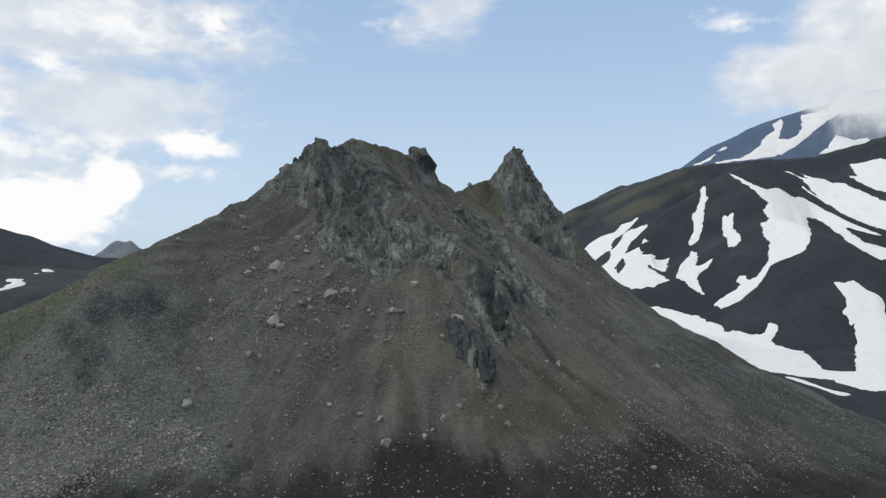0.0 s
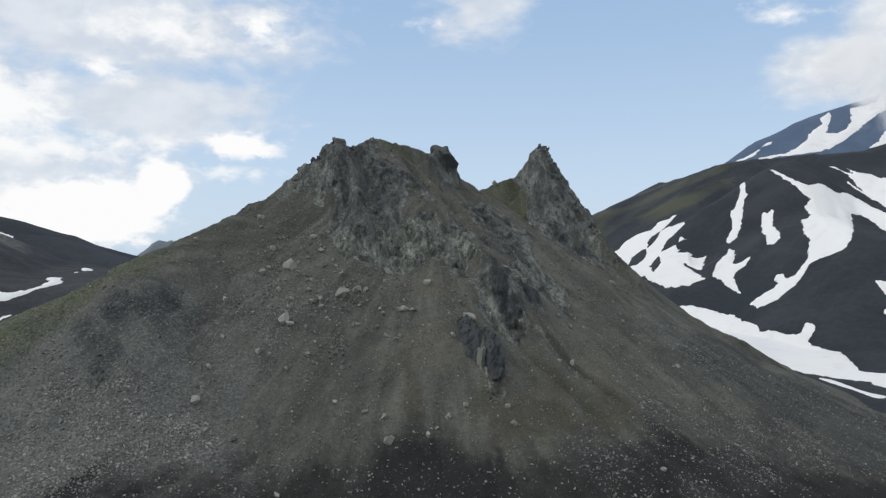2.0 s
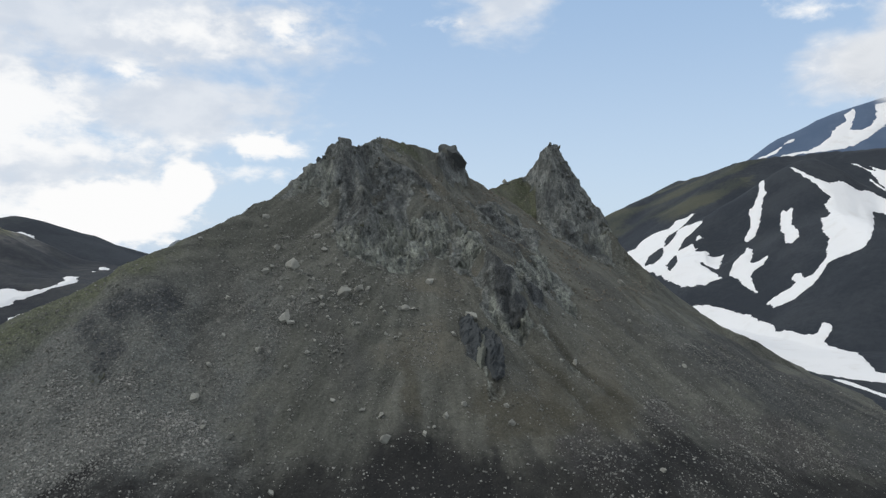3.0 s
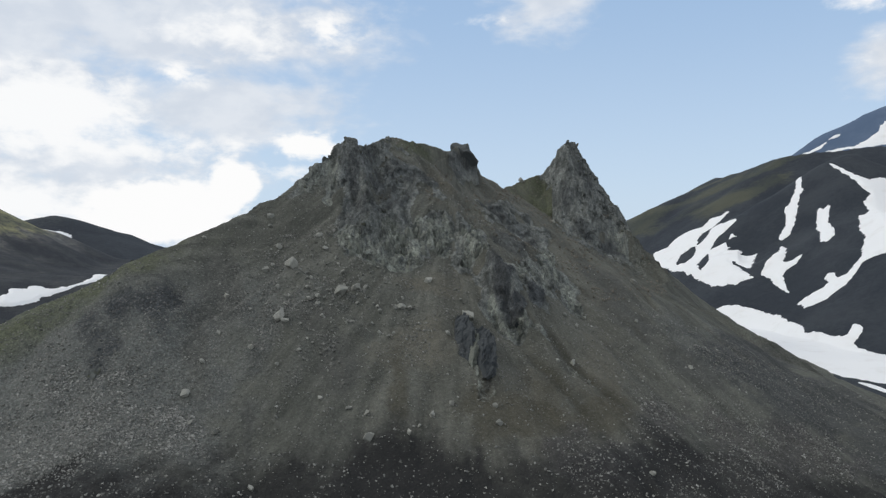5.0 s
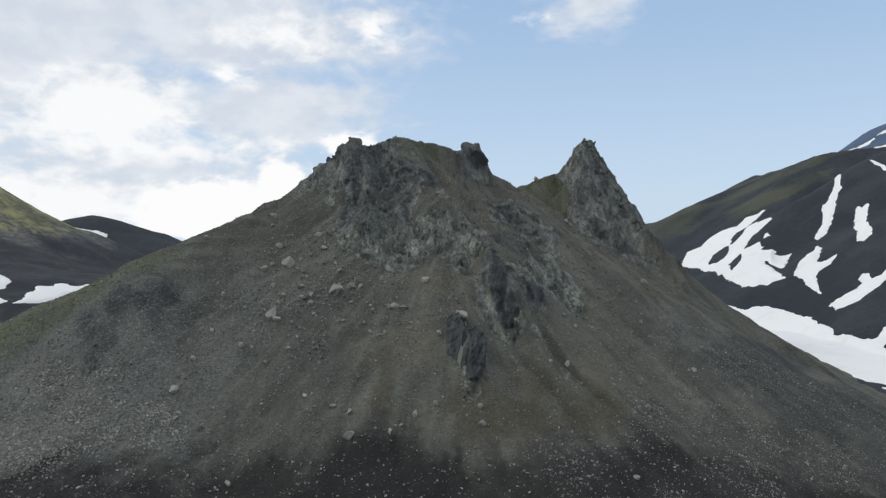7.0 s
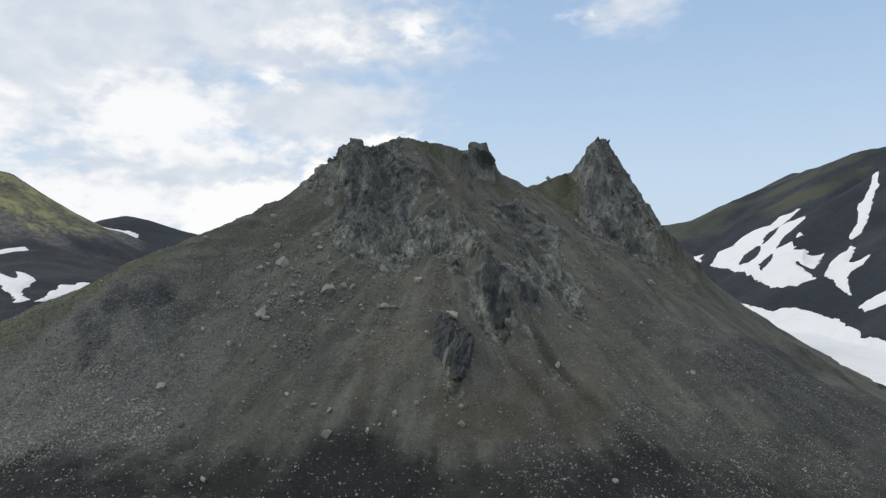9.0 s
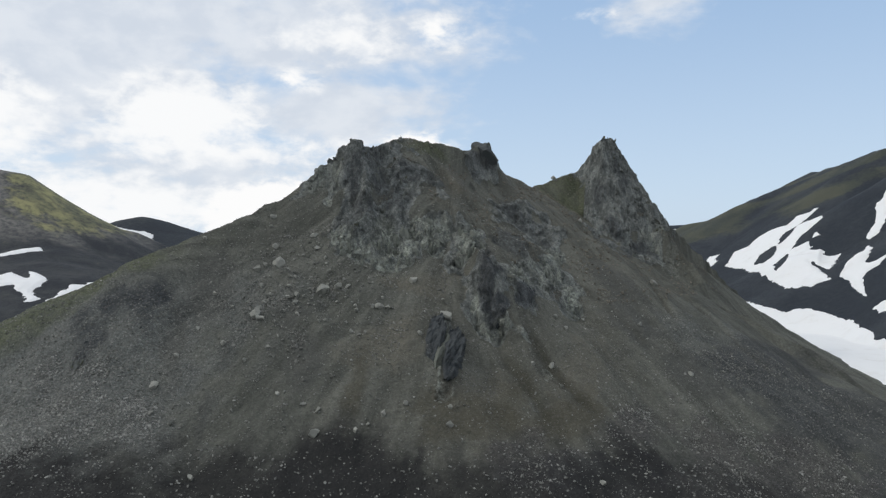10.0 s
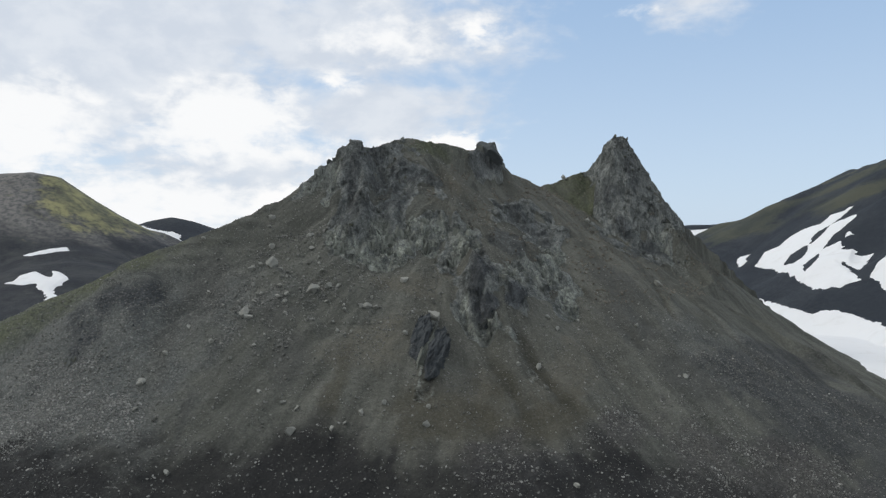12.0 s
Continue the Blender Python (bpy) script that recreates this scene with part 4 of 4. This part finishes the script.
VOLCANO_EDGE = [(479.5, 1370), (493.5, 1358), (509.5, 1357), (519.5, 1358), (509.5, 1349), (490.5, 1350)]
VOLCANO_SCRAP = [(527, 1363), (541, 1369), (560, 1375), (544.5, 1364)]
TERRACE_STRIP = [(-363, 390), (-361.5, 393), (-358.5, 400), (-358, 409), (-353.5, 419), (-343, 412), (-346.5, 404), (-349, 397), (-355.5, 390)]
HOLLOW_PATCH = [(-303, 330), (-301, 334), (-307.5, 344), (-304.5, 351), (-296, 349), (-285.5, 345), (-284.5, 347), (-296, 358), (-280.5, 353), (-272.5, 348), (-269, 340), (-267.5, 333), (-261, 328), (-253, 324), (-253.5, 318), (-257, 317), (-257.5, 321), (-268.5, 327), (-276.5, 330), (-283, 334), (-288, 330)]
RIDGE_PATCH = [(-249, 323), (-249.5, 332), (-256, 342), (-255, 346), (-259, 353), (-254.5, 358), (-250, 361), (-249, 364), (-246, 363), (-239.5, 369), (-240, 363), (-241.5, 356), (-240.5, 349), (-239.5, 344), (-241.5, 334)]
HUMP_STRIP = [(-465, 610), (-450.5, 603), (-435, 600), (-424, 603), (-417.5, 606), (-404.5, 601), (-402, 596), (-393, 590), (-378.5, 582), (-370.5, 564), (-395.5, 567), (-432.5, 583)]
HUMP_SCRAP = [(-375, 583), (-370.5, 587), (-368, 582), (-371.5, 580)]
PLATEAU_STRIP = [(41, 1267), (70, 1262), (98.5, 1266), (118, 1259), (98, 1246), (79, 1230), (43, 1226)]

RIDGE_STRIP = [(-253, 364), (-246.5, 364), (-241.5, 367), (-238, 371), (-237, 376), (-238, 386), (-242, 398), (-278, 451), (-276, 453), (-264.5, 445), (-252.5, 424), (-236.5, 402), (-233, 393), (-234, 379), (-235.5, 367), (-239, 359), (-242.5, 352), (-239, 349), (-239, 346), (-241.5, 343), (-255.5, 361)]
VALLEY_SCRAP = [(-226.5, 329), (-226.5, 336), (-226, 343), (-227.5, 342), (-228.5, 332)]
FLOOR_SCRAP = [(-293, 516), (-282, 514), (-278, 504), (-283, 502)]
FLOOR_CRUMB = [(-291, 502), (-282, 494), (-274.5, 481), (-285.5, 495)]

ON_HILL = "white streak of old snow in a gully of the dark hill"
SCRAP = "small white snow patch on the dark hill"
snow_patch(ON_HILL, floor_or_hill, [WEST_FIELD_TOP, WEST_FIELD_MIDDLE, WEST_FIELD_FOOT], 1.0)
snow_patch(SCRAP, floor_or_hill, [WEST_SCRAP], 0.7, 0.8, 0.4)
snow_patch(SCRAP, floor_or_hill, [LOW_SCRAP], 0.7, 0.8, 0.5)
snow_patch(ON_HILL, floor_or_hill, [THIN_STREAK], 0.8, 1.0, 0.4)
snow_patch(ON_HILL, floor_or_hill, [THIN_STREAK_FOOT], 0.8, 1.0, 0.4)
snow_patch(SCRAP, floor_or_hill, [LONE_PATCH], 0.8, 1.0, 0.4)
snow_patch("long white couloir of snow down the dark hill", floor_or_hill, [COULOIR, COULOIR_ARM], 1.0, 1.0, 0.4)
snow_patch("broad white snowfield high on the dark hill", floor_or_hill, [HIGH_FIELD], 1.2, 1.0, 0.45)
snow_patch(SCRAP, floor_or_hill, [HIGH_SCRAP], 0.8, 0.8, 0.3)
snow_patch("broad white snowfield high on the dark hill", floor_or_hill, [TOP_FIELD], 1.4)
snow_patch("wide white snowfield on the valley floor", floor_or_hill, [VALLEY_FIELD], 1.0, 0.6, 0.45)
snow_patch("thin white strip of snow beside the valley snowfield", floor_or_hill, [VALLEY_STRIP], 0.7, 0.8, 0.35)
snow_patch("white snow tongue running down to the valley floor", floor_or_hill, [TONGUE], 1.0, 1.2, 0.35)
FAR_SNOW = "white snow gully on the distant volcano"
snow_patch(FAR_SNOW, volcano_height, [VOLCANO_GULLY], 2.0, 1.5, 0.8)
snow_patch(FAR_SNOW, volcano_height, [VOLCANO_FIELD], 2.0, 1.5, 0.8)
snow_patch(FAR_SNOW, volcano_height, [VOLCANO_EDGE], 1.5, 1.2, 0.6)
snow_patch(FAR_SNOW, volcano_height, [VOLCANO_SCRAP], 1.5, 1.2, 0.4)
SIDE = "white snow patch in a hollow below the mossy hill"
snow_patch(SIDE, left_any, [TERRACE_STRIP], 0.7, 0.8, 0.3)
snow_patch(SIDE, left_any, [HOLLOW_PATCH], 0.7, 0.8, 0.35)
snow_patch(SIDE, left_any, [RIDGE_PATCH, RIDGE_STRIP], 0.7, 0.8, 0.35)
snow_patch("small white snow patch in the valley", left_any, [VALLEY_SCRAP], 0.5, 0.6, 0.25)
snow_patch("small white snow patch in the valley", left_any, [FLOOR_SCRAP], 0.7, 0.8, 0.3)
snow_patch("small white snow patch in the valley", left_any, [FLOOR_CRUMB], 0.6, 0.6, 0.25)
snow_patch("white snow strip on the low dark hump", hump_height, [HUMP_STRIP], 1.0, 0.8, 0.5)
snow_patch("small white snow patch on the low dark hump", hump_height, [HUMP_SCRAP], 0.7, 0.8, 0.3)
snow_patch("strip of snow on the far plateau", plateau_height, [PLATEAU_STRIP], 2.0, 1.2, 0.3)


# ---- cloud round the volcano's top ----
def cloud_material():
    m = bpy.data.materials.new("cloud_vapour")
    m.use_nodes = True
    node, link, put, maths, ramp, mix, noise_of, vector = graph(m.node_tree)
    chart = node("ShaderNodeTexCoord").outputs["Generated"]
    xyz = node("ShaderNodeSeparateXYZ")
    link(chart, xyz.inputs[0])
    u, v = (maths("MULTIPLY", maths("SUBTRACT", xyz.outputs[k], 0.5), 2.0) for k in (0, 2))
    rim = maths("SUBTRACT", 1.0, maths("SQRT", maths("ADD", maths("MULTIPLY", u, u), maths("MULTIPLY", v, v))))
    place = node("ShaderNodeNewGeometry").outputs["Position"]
    puff = noise_of(place, 0.014, 6.0, 0.6, 0.5)
    thick = ramp(maths("ADD", rim, maths("MULTIPLY", maths("SUBTRACT", puff, 0.5), 1.5)), 0.05, 0.75)
    glow = node("ShaderNodeEmission")
    link(mix(ramp(puff, 0.3, 0.7), (0.58, 0.62, 0.68, 1), (0.75, 0.78, 0.82, 1)), glow.inputs["Color"])
    clear = node("ShaderNodeBsdfTransparent")
    both = node("ShaderNodeMixShader")
    link(maths("MULTIPLY", thick, 0.93), both.inputs[0])
    link(clear.outputs[0], both.inputs[1])
    link(glow.outputs[0], both.inputs[2])
    link(both.outputs[0], node("ShaderNodeOutputMaterial").inputs[0])
    return m


VAPOUR = cloud_material()


def cloud_bank(az, el, distance, half_width, half_height):
    """A bowed sheet of thin cloud far off."""
    a, e = radians(az), radians(el)
    cx, cy, cz = 40 + distance * math.sin(a), distance * math.cos(a), 110 + distance * math.tan(e)
    u, v = np.meshgrid(np.linspace(-1, 1, 25), np.linspace(-1, 1, 15))
    bow = 40 * (u * u + v * v)
    x = u * half_width * math.cos(a) + bow * math.sin(a)
    y = -u * half_width * math.sin(a) + bow * math.cos(a)
    ob = sheet("cloud", x, y, v * half_height, VAPOUR)
    ob.location = (cx, cy, cz)
    return tagged(ob, "thin white cloud drifting round the volcano's top", "cloud", "clouds at the volcano", "structure")


cloud_bank(30.5, 12.5, 1180, 150, 150)
cloud_bank(27.3, 10.6, 1200, 75, 26)
cloud_bank(30.5, 9.2, 1150, 70, 34)
cloud_bank(24.6, 12.4, 1210, 85, 60)


# ---- rocks ----
def chunk(seed, detail, cuts, squash):
    """Vertices and triangles of an angular stone about 1 across: a ball cut flat on all sides."""
    rng = np.random.default_rng(seed)
    bm = bmesh.new()
    bmesh.ops.create_icosphere(bm, subdivisions=detail, radius=0.62)
    verts = np.array([v.co[:] for v in bm.verts])
    faces = np.array([[v.index for v in f.verts] for f in bm.faces])
    bm.free()
    for _ in range(cuts):
        n = rng.normal(size=3)
        n /= np.linalg.norm(n)
        for side, reach in ((1, rng.uniform(0.22, 0.44)), (-1, rng.uniform(0.22, 0.44))):
            over = side * (verts @ n) - reach
            verts = verts - side * np.maximum(over, 0)[:, None] * n
    return verts * np.asarray(squash), faces


def turned(rng, n, tilt):
    """Random turns about the upright, with a random tilt."""
    a = rng.uniform(0, 2 * math.pi, n)
    b, c = rng.normal(scale=tilt, size=n), rng.normal(scale=tilt, size=n)
    ca, sa, cb, sb, cc, sc = np.cos(a), np.sin(a), np.cos(b), np.sin(b), np.cos(c), np.sin(c)
    m = np.empty((n, 3, 3))
    m[:, 0] = np.stack([ca * cc - sa * sb * sc, -sa * cb, ca * sc + sa * sb * cc], -1)
    m[:, 1] = np.stack([sa * cc + ca * sb * sc, ca * cb, sa * sc - ca * sb * cc], -1)
    m[:, 2] = np.stack([-cb * sc, sb, cb * cc], -1)
    return m


def heap(name, places, sizes, shapes, mat, rng, tilt, parent=None, tall=1.0):
    """Many stones joined into one mesh."""
    pick = rng.integers(0, len(shapes), len(places))
    spin = turned(rng, len(places), tilt)
    all_v, all_f, base = [], [], 0
    for k, (verts, faces) in enumerate(shapes):
        sel = np.where(pick == k)[0]
        if not len(sel):
            continue
        stretch = rng.uniform(0.75, 1.3, (len(sel), 1, 3)) * np.array([1, 1, tall])
        v = np.einsum("nij,nvj->nvi", spin[sel], verts[None] * stretch * sizes[sel, None, None]) + places[sel, None, :]
        f = faces[None] + base + (np.arange(len(sel)) * len(verts))[:, None, None]
        all_v.append(v.reshape(-1, 3))
        all_f.append(f.reshape(-1, 3))
        base += len(sel) * len(verts)
    mesh = bpy.data.meshes.new(name)
    fill(mesh, np.concatenate(all_v), np.concatenate(all_f), False)
    mesh.materials.append(mat)
    ob = new(name, mesh)
    ob.parent = parent
    return ob


BLOCKS = [chunk(k, 2, 6, (1, 0.8, 1.1)) for k in range(10)]
PEBBLES = [chunk(40 + k, 1, 3, (1, 0.8, 0.7)) for k in range(6)]
inside_x, inside_y = (gx > -150) & (gx < 199), (gy > 112) & (gy < 476)


def pick_places(rng, weight, count):
    """Places on the mountain, drawn by weight."""
    w = np.where(inside_x & inside_y, np.maximum(weight, 0), 0).reshape(-1)
    at = rng.choice(w.size, count, p=w / w.sum())
    x, y = gx.reshape(-1)[at] + rng.uniform(-0.4, 0.4, count), gy.reshape(-1)[at] + rng.uniform(-0.4, 0.4, count)
    return np.stack([x, y, slope_at(x, y)], -1)


def crag(name, label, weight, count, low, high, mat, seed, tall, sink=0.3):
    rng = np.random.default_rng(seed)
    places = pick_places(rng, weight, count)
    sizes = low + (high - low) * rng.random(count) ** 2.2
    places[:, 2] -= sizes * sink
    return tagged(heap(name, places, sizes, BLOCKS, mat, rng, 0.22, mountain, tall), label)


front = smooth_step(gy, 470, 455)
light_band = pale * rock * (1 - dark)
crag("summit_crag", "dark fluted summit cliff", rock * (gz > 118) * (gx < 6) * (gy < 400) * (1 - 0.8 * pale), 150, 0.8, 2.6, CRAG, 5, 1.5, 0.42)
crag("spire_crag", "jagged rock of the pointed spire", rock * (gx > 20) * (gy > 385) * front, 150, 0.8, 3.2, CRAG, 6, 1.5, 0.3)
crag("pale_cliff_band", "pale grey broken cliff band", (light_band > 0.45) * (gz < 128) * (gx < 8) * (gz > 85), 150, 0.9, 3.6, PALE_CRAG, 7, 2.2, 0.5)
crag("lower_cliff", "pale and dark lower cliff", (light_band > 0.4) * (gx >= 8), 90, 0.8, 3.0, PALE_CRAG, 8, 1.8, 0.5)
crag("dark_buttress", "dark basalt buttress in the cliff", dark * (gx > 8) * (gx < 40) * (gy < 300) * (gy > 262), 34, 0.7, 2.0, BASALT, 9, 1.6, 0.45)
crag("dark_knob", "dark basalt knob standing out of the scree", dark * (gx > 0) * (gx < 18) * (gy < 258), 40, 0.8, 2.4, BASALT, 10, 1.7, 0.45)
crag("dark_outcrop", "dark broken outcrop in the scree", dark ** 2 * (gx < -85), 90, 0.4, 1.6, BASALT, 11, 1.0)


def crest_rocks(name, label, line, count, low, high, spread, seed, mat):
    """Broken blocks along a crest."""
    rng = np.random.default_rng(seed)
    t = rng.random(count) * (len(line) - 1.001)
    k, u = t.astype(int), t % 1
    pts = np.array(line, float)
    xy = pts[k] + (pts[k + 1] - pts[k]) * u[:, None] + rng.normal(scale=spread, size=(count, 2))
    sizes = low + (high - low) * rng.random(count) ** 2.5
    places = np.column_stack([xy, slope_at(xy[:, 0], xy[:, 1]) - 0.3 * sizes])
    return tagged(heap(name, places, sizes, BLOCKS, mat, rng, 0.35, mountain, 1.15), label)


crest_rocks("crest_rocks", "broken blocks along the summit crest", [(-86, 284), (-70, 296), (-54.8, 307.6), (-48, 320), (-42.6, 342.7), (-26, 362), (-14, 377)], 76, 0.6, 2.6, 1.6, 21, CRAG)
crest_rocks("spire_rocks", "broken blocks on the spire's edges", [(20, 443), (30, 448), (42, 452), (49, 454), (56, 448), (66, 440), (80, 428), (92, 417)], 80, 0.6, 3.0, 1.4, 22, CRAG)
crest_rocks("ridge_rocks", "loose blocks along the lower ridge", [(-120, 228), (-109, 238), (-97, 262), (-86, 284)], 70, 0.4, 1.6, 2.0, 23, CRAG)
crest_rocks("flank_rocks", "blocks along the falling flank ridge", [(92, 410), (115, 392), (141, 378), (175, 360)], 90, 0.4, 1.7, 3.0, 24, CRAG)

def outcrop(name, label, x, y, size, turn, lift, mat, seed):
    """A long rock lying in the slope, its top following the fall of the ground."""
    verts, faces = chunk(seed, 5, 6, (1, 1, 1))
    verts = verts / np.abs(verts).max(0) * 0.5
    verts[:, 0] *= 0.55 + 0.45 * np.cos(verts[:, 1] * 2.6)
    verts = verts * size
    crack = fractal(verts[:, 0] / 1.1, verts[:, 1] / 5, verts[:, 2] / 2, 3)
    slab = blocks(verts[:, 0] + 0.4 * crack, verts[:, 1], verts[:, 2], 1.7, 2.4, seed)[0]
    verts = verts + np.stack([0.5 * crack + 0.9 * slab, 0.3 * fractal(verts[:, 0] / 2, verts[:, 1] / 2, 5.0 + verts[:, 2] / 2, 2), 0.7 * crack + 1.5 * slab], -1)
    c, t = math.cos(radians(turn)), math.sin(radians(turn))
    u, v = x + verts[:, 0] * c - verts[:, 1] * t, y + verts[:, 0] * t + verts[:, 1] * c
    top, foot = float(slope_at(np.array(x), np.array(y + 9))), float(slope_at(np.array(x), np.array(y - 9)))
    w = (top + foot) / 2 + (v - y) * (top - foot) / 18 + verts[:, 2] + lift
    mesh = bpy.data.meshes.new(name)
    fill(mesh, np.stack([u, v, w], -1), faces, False)
    mesh.materials.append(mat)
    ob = new(name, mesh)
    ob.parent = mountain
    return tagged(ob, label)


outcrop("knob_lobe", "dark cracked basalt lobe of the knob", 5.2, 242.8, (8.4, 24, 6.5), 7, 0.3, BASALT, 95)
outcrop("knob_lobe", "dark cracked basalt lobe of the knob", 13.0, 240.2, (9.8, 31, 6.8), 11, 0.3, BASALT, 96)
outcrop("knob_rib", "pale rib between the dark lobes", 9.2, 238.6, (5.0, 24, 6.8), 10, 1.2, PALE_CRAG, 97)

outcrop("dark_block", "dark cracked block at the foot of the outcrop", -99.4, 194.6, (4.4, 4.0, 2.6), 30, 0.0, CRAG, 98)

# the blunt horn at the end of the summit crest
verts, faces = chunk(91, 5, 7, (1, 1, 1))
verts = verts / np.abs(verts).max(0) * 0.5 * (15.0, 12, 15.4)
verts[:, 0] += 0.10 * (verts[:, 2] < 0) * -verts[:, 2]
verts = verts * (1 + 0.16 * fractal(verts[:, 0] / 4, verts[:, 1] / 4, verts[:, 2] / 9, 3)[:, None])
mesh = bpy.data.meshes.new("summit_horn")
fill(mesh, verts + (-11.4, 381.0, 157.5), faces, False)
mesh.materials.append(HORN)
horn = new("summit_horn", mesh)
horn.parent = mountain
tagged(horn, "dark blunt rock horn at the end of the crest")

# loose boulders: x, y, size
BOULDERS = [(-58.5, 250.5, 4.6), (-39.7, 248.4, 4.4), (-54.5, 227.5, 4.0), (-51.8, 226.2, 2.3), (5.0, 256.6, 5.0), (0.0, 243.4, 1.9), (-15.9, 195.6, 2.6), (-5.4, 201.0, 1.7), (0.0, 209.6, 2.1), (5.1, 215.0, 2.1), (-17.8, 249, 2.4), (-15.0, 251, 2.0),
            (-11.0, 267.2, 2.6), (-34.9, 251.5, 2.9), (-32.0, 253.9, 2.1), (-45.2, 239.6, 2.0), (-58.9, 215.0, 1.9), (-47.6, 237.9, 2.0), (-69.8, 253.3, 2.6), (-79.4, 281.1, 2.9), (-56.1, 273.9, 2.3), (-51.6, 267.5, 2.2)]
MORE_BOULDERS = [(-70.2, 267.7, 2.7), (42.3, 260.8, 2.5), (-70.9, 196, 2.5), (-71.3, 207.6, 1.5), (63.6, 214.2, 1.8), (-40.6, 173.3, 1.6), (36.2, 407.9, 3.2), (75.2, 366, 3.4), (-25.9, 246.9, 1.2), (-25.6, 238.3, 1.6), (-22.2, 235.3, 1.5),
                 (-31.5, 234.6, 1.2), (-43.0, 222.6, 1.1), (-44.2, 218.3, 1.5), (-49.4, 212.5, 1.5), (-71.5, 219.1, 1.6), (-77.3, 236.7, 2.1), (15.0, 229.3, 1.8), (40.2, 286.4, 1.8), (48.5, 304.0, 1.9), (44.5, 283.0, 1.8), (-24.1, 204.5, 1.4),
                 (-32.9, 204.8, 1.4), (-3.0, 204.7, 1.0), (37.1, 253.5, 1.6), (17.2, 441.3, 3.4)]
boulder_meshes = []
for k in range(20):
    verts, faces = chunk(70 + k, 3, 7, (1.0, 0.9, 1.0))
    verts = verts / (verts.max(0) - verts.min(0))
    verts = verts + 0.03 * np.stack([fractal(verts[:, 0] * 6 + k, verts[:, 1] * 6, verts[:, 2] * 6 + j, 2) for j in (0, 9, 18)], -1)
    mesh = bpy.data.meshes.new("boulder")
    fill(mesh, verts, faces, False)
    mesh.materials.append(BOULDER if k < 10 else PALE_BOULDER)
    boulder_meshes.append(mesh)
rng = np.random.default_rng(33)
spread = pick_places(rng, (1 - rock) * (gz < 122) * (gz > 55) * (gy < 330) * (smooth_step(blob(gx, gy, -40, 250, 36, 36), 0.0, 0.6) + 0.05), 190)
everything = [(*b, "pale grey angular boulder lying on the scree slope") for b in BOULDERS + MORE_BOULDERS]
everything += [(float(x), float(y), float(0.7 + 1.5 * rng.random() ** 3), "small grey angular boulder lying on the scree slope") for x, y, z in spread]
for k, (x, y, size, label) in enumerate(everything):
    placed = k < len(BOULDERS + MORE_BOULDERS)
    ob = new("boulder", boulder_meshes[k % 10 + (10 if placed else 0)])
    z, size = float(slope_at(np.array(x), np.array(y))), size * (1.1 if placed else 0.92)
    ob.matrix_world = Matrix.LocRotScale((x, y, z + 0.2 * size), Euler((rng.normal() * 0.3, rng.normal() * 0.3, rng.uniform(0, 6.28))), Vector((size, size * rng.uniform(0.8, 1.1), size * rng.uniform(0.8, 1.1))))
    tagged(ob, label, "boulder", "boulders on the scree slope")

# scree: stones that nobody could count
rng = np.random.default_rng(44)
open_ground = (1 - rock) * (gy < 345) * (gy > 120)
clumps = smooth_step(fractal(gx / 9, gy / 9, 41.0, 4, 0.6), -0.25, 0.7)
lanes = smooth_step(fractal(lane_x / 2.0, lane_y / 30, 43.0, 3), -0.3, 0.5)
bright_band = smooth_step(blob(gx, gy, -88, 180, 30, 24, 30) + 0.4 * rough, 0.0, 0.6)
plain = open_ground * (1 - 0.8 * dark) * (1 - 0.9 * ash) * (1 - 0.7 * fines) * (1 - 0.8 * silt) * (1 - 0.6 * olive)
density = plain * (coarse * np.where(gx < 0, 1.5, 0.6) * (0.4 + clumps) + (1 - coarse) * (0.16 + 0.9 * clumps * lanes) + 0.9 * stony * (0.2 + clumps))
count = 68000
places = pick_places(rng, density, count)
sizes = 0.15 + 0.80 * rng.random(count) ** 4.8
places[:, 2] += 0.04 * sizes
tagged(heap("scree_stones", places, sizes, PEBBLES, SCREE_STONE, rng, 0.5), "loose grey scree stones strewn over the slope", "scree", kind="stuff")
rng = np.random.default_rng(47)
density = open_ground * (1 - 0.85 * dark) * (1.6 * gravel * (1 - 0.85 * ash) * (0.35 + clumps) + 0.22 * stony * (1 - 0.6 * ash) * (0.1 + clumps) + 0.035 * ash * (gz > 38) + 0.08 * bright_band + 0.012)
count = 20000
places = pick_places(rng, density, count)
sizes = 0.22 + 0.85 * rng.random(count) ** 4.0
places[:, 2] += 0.05 * sizes
tagged(heap("pale_gravel", places, sizes, PEBBLES, GREY_STONE, rng, 0.5), "pale grey coarse gravel low on the slope", "scree", kind="stuff")
rng = np.random.default_rng(45)
places = pick_places(rng, (1 - rock) * (gy >= 300) * (gz > 85) * (0.1 + clumps) * (gx > -60), 6500)
sizes = 0.35 + 1.3 * rng.random(6500) ** 4
tagged(heap("upper_rubble", places, sizes, PEBBLES, RUBBLE, rng, 0.5), "brown-grey rubble below the summit", "scree", kind="stuff")
rng = np.random.default_rng(46)
places = pick_places(rng, (1 - rock) * smooth_step(blob(gx, gy, -46, 252, 40, 40) + 0.5 * rough, 0.0, 0.7) * (0.15 + clumps), 2400)
sizes = 0.4 + 1.0 * rng.random(2400) ** 3.5
tagged(heap("block_rubble", places, sizes, BLOCKS, SCREE_STONE, rng, 0.5), "grey angular blocks fallen below the cliff", "scree", kind="stuff")
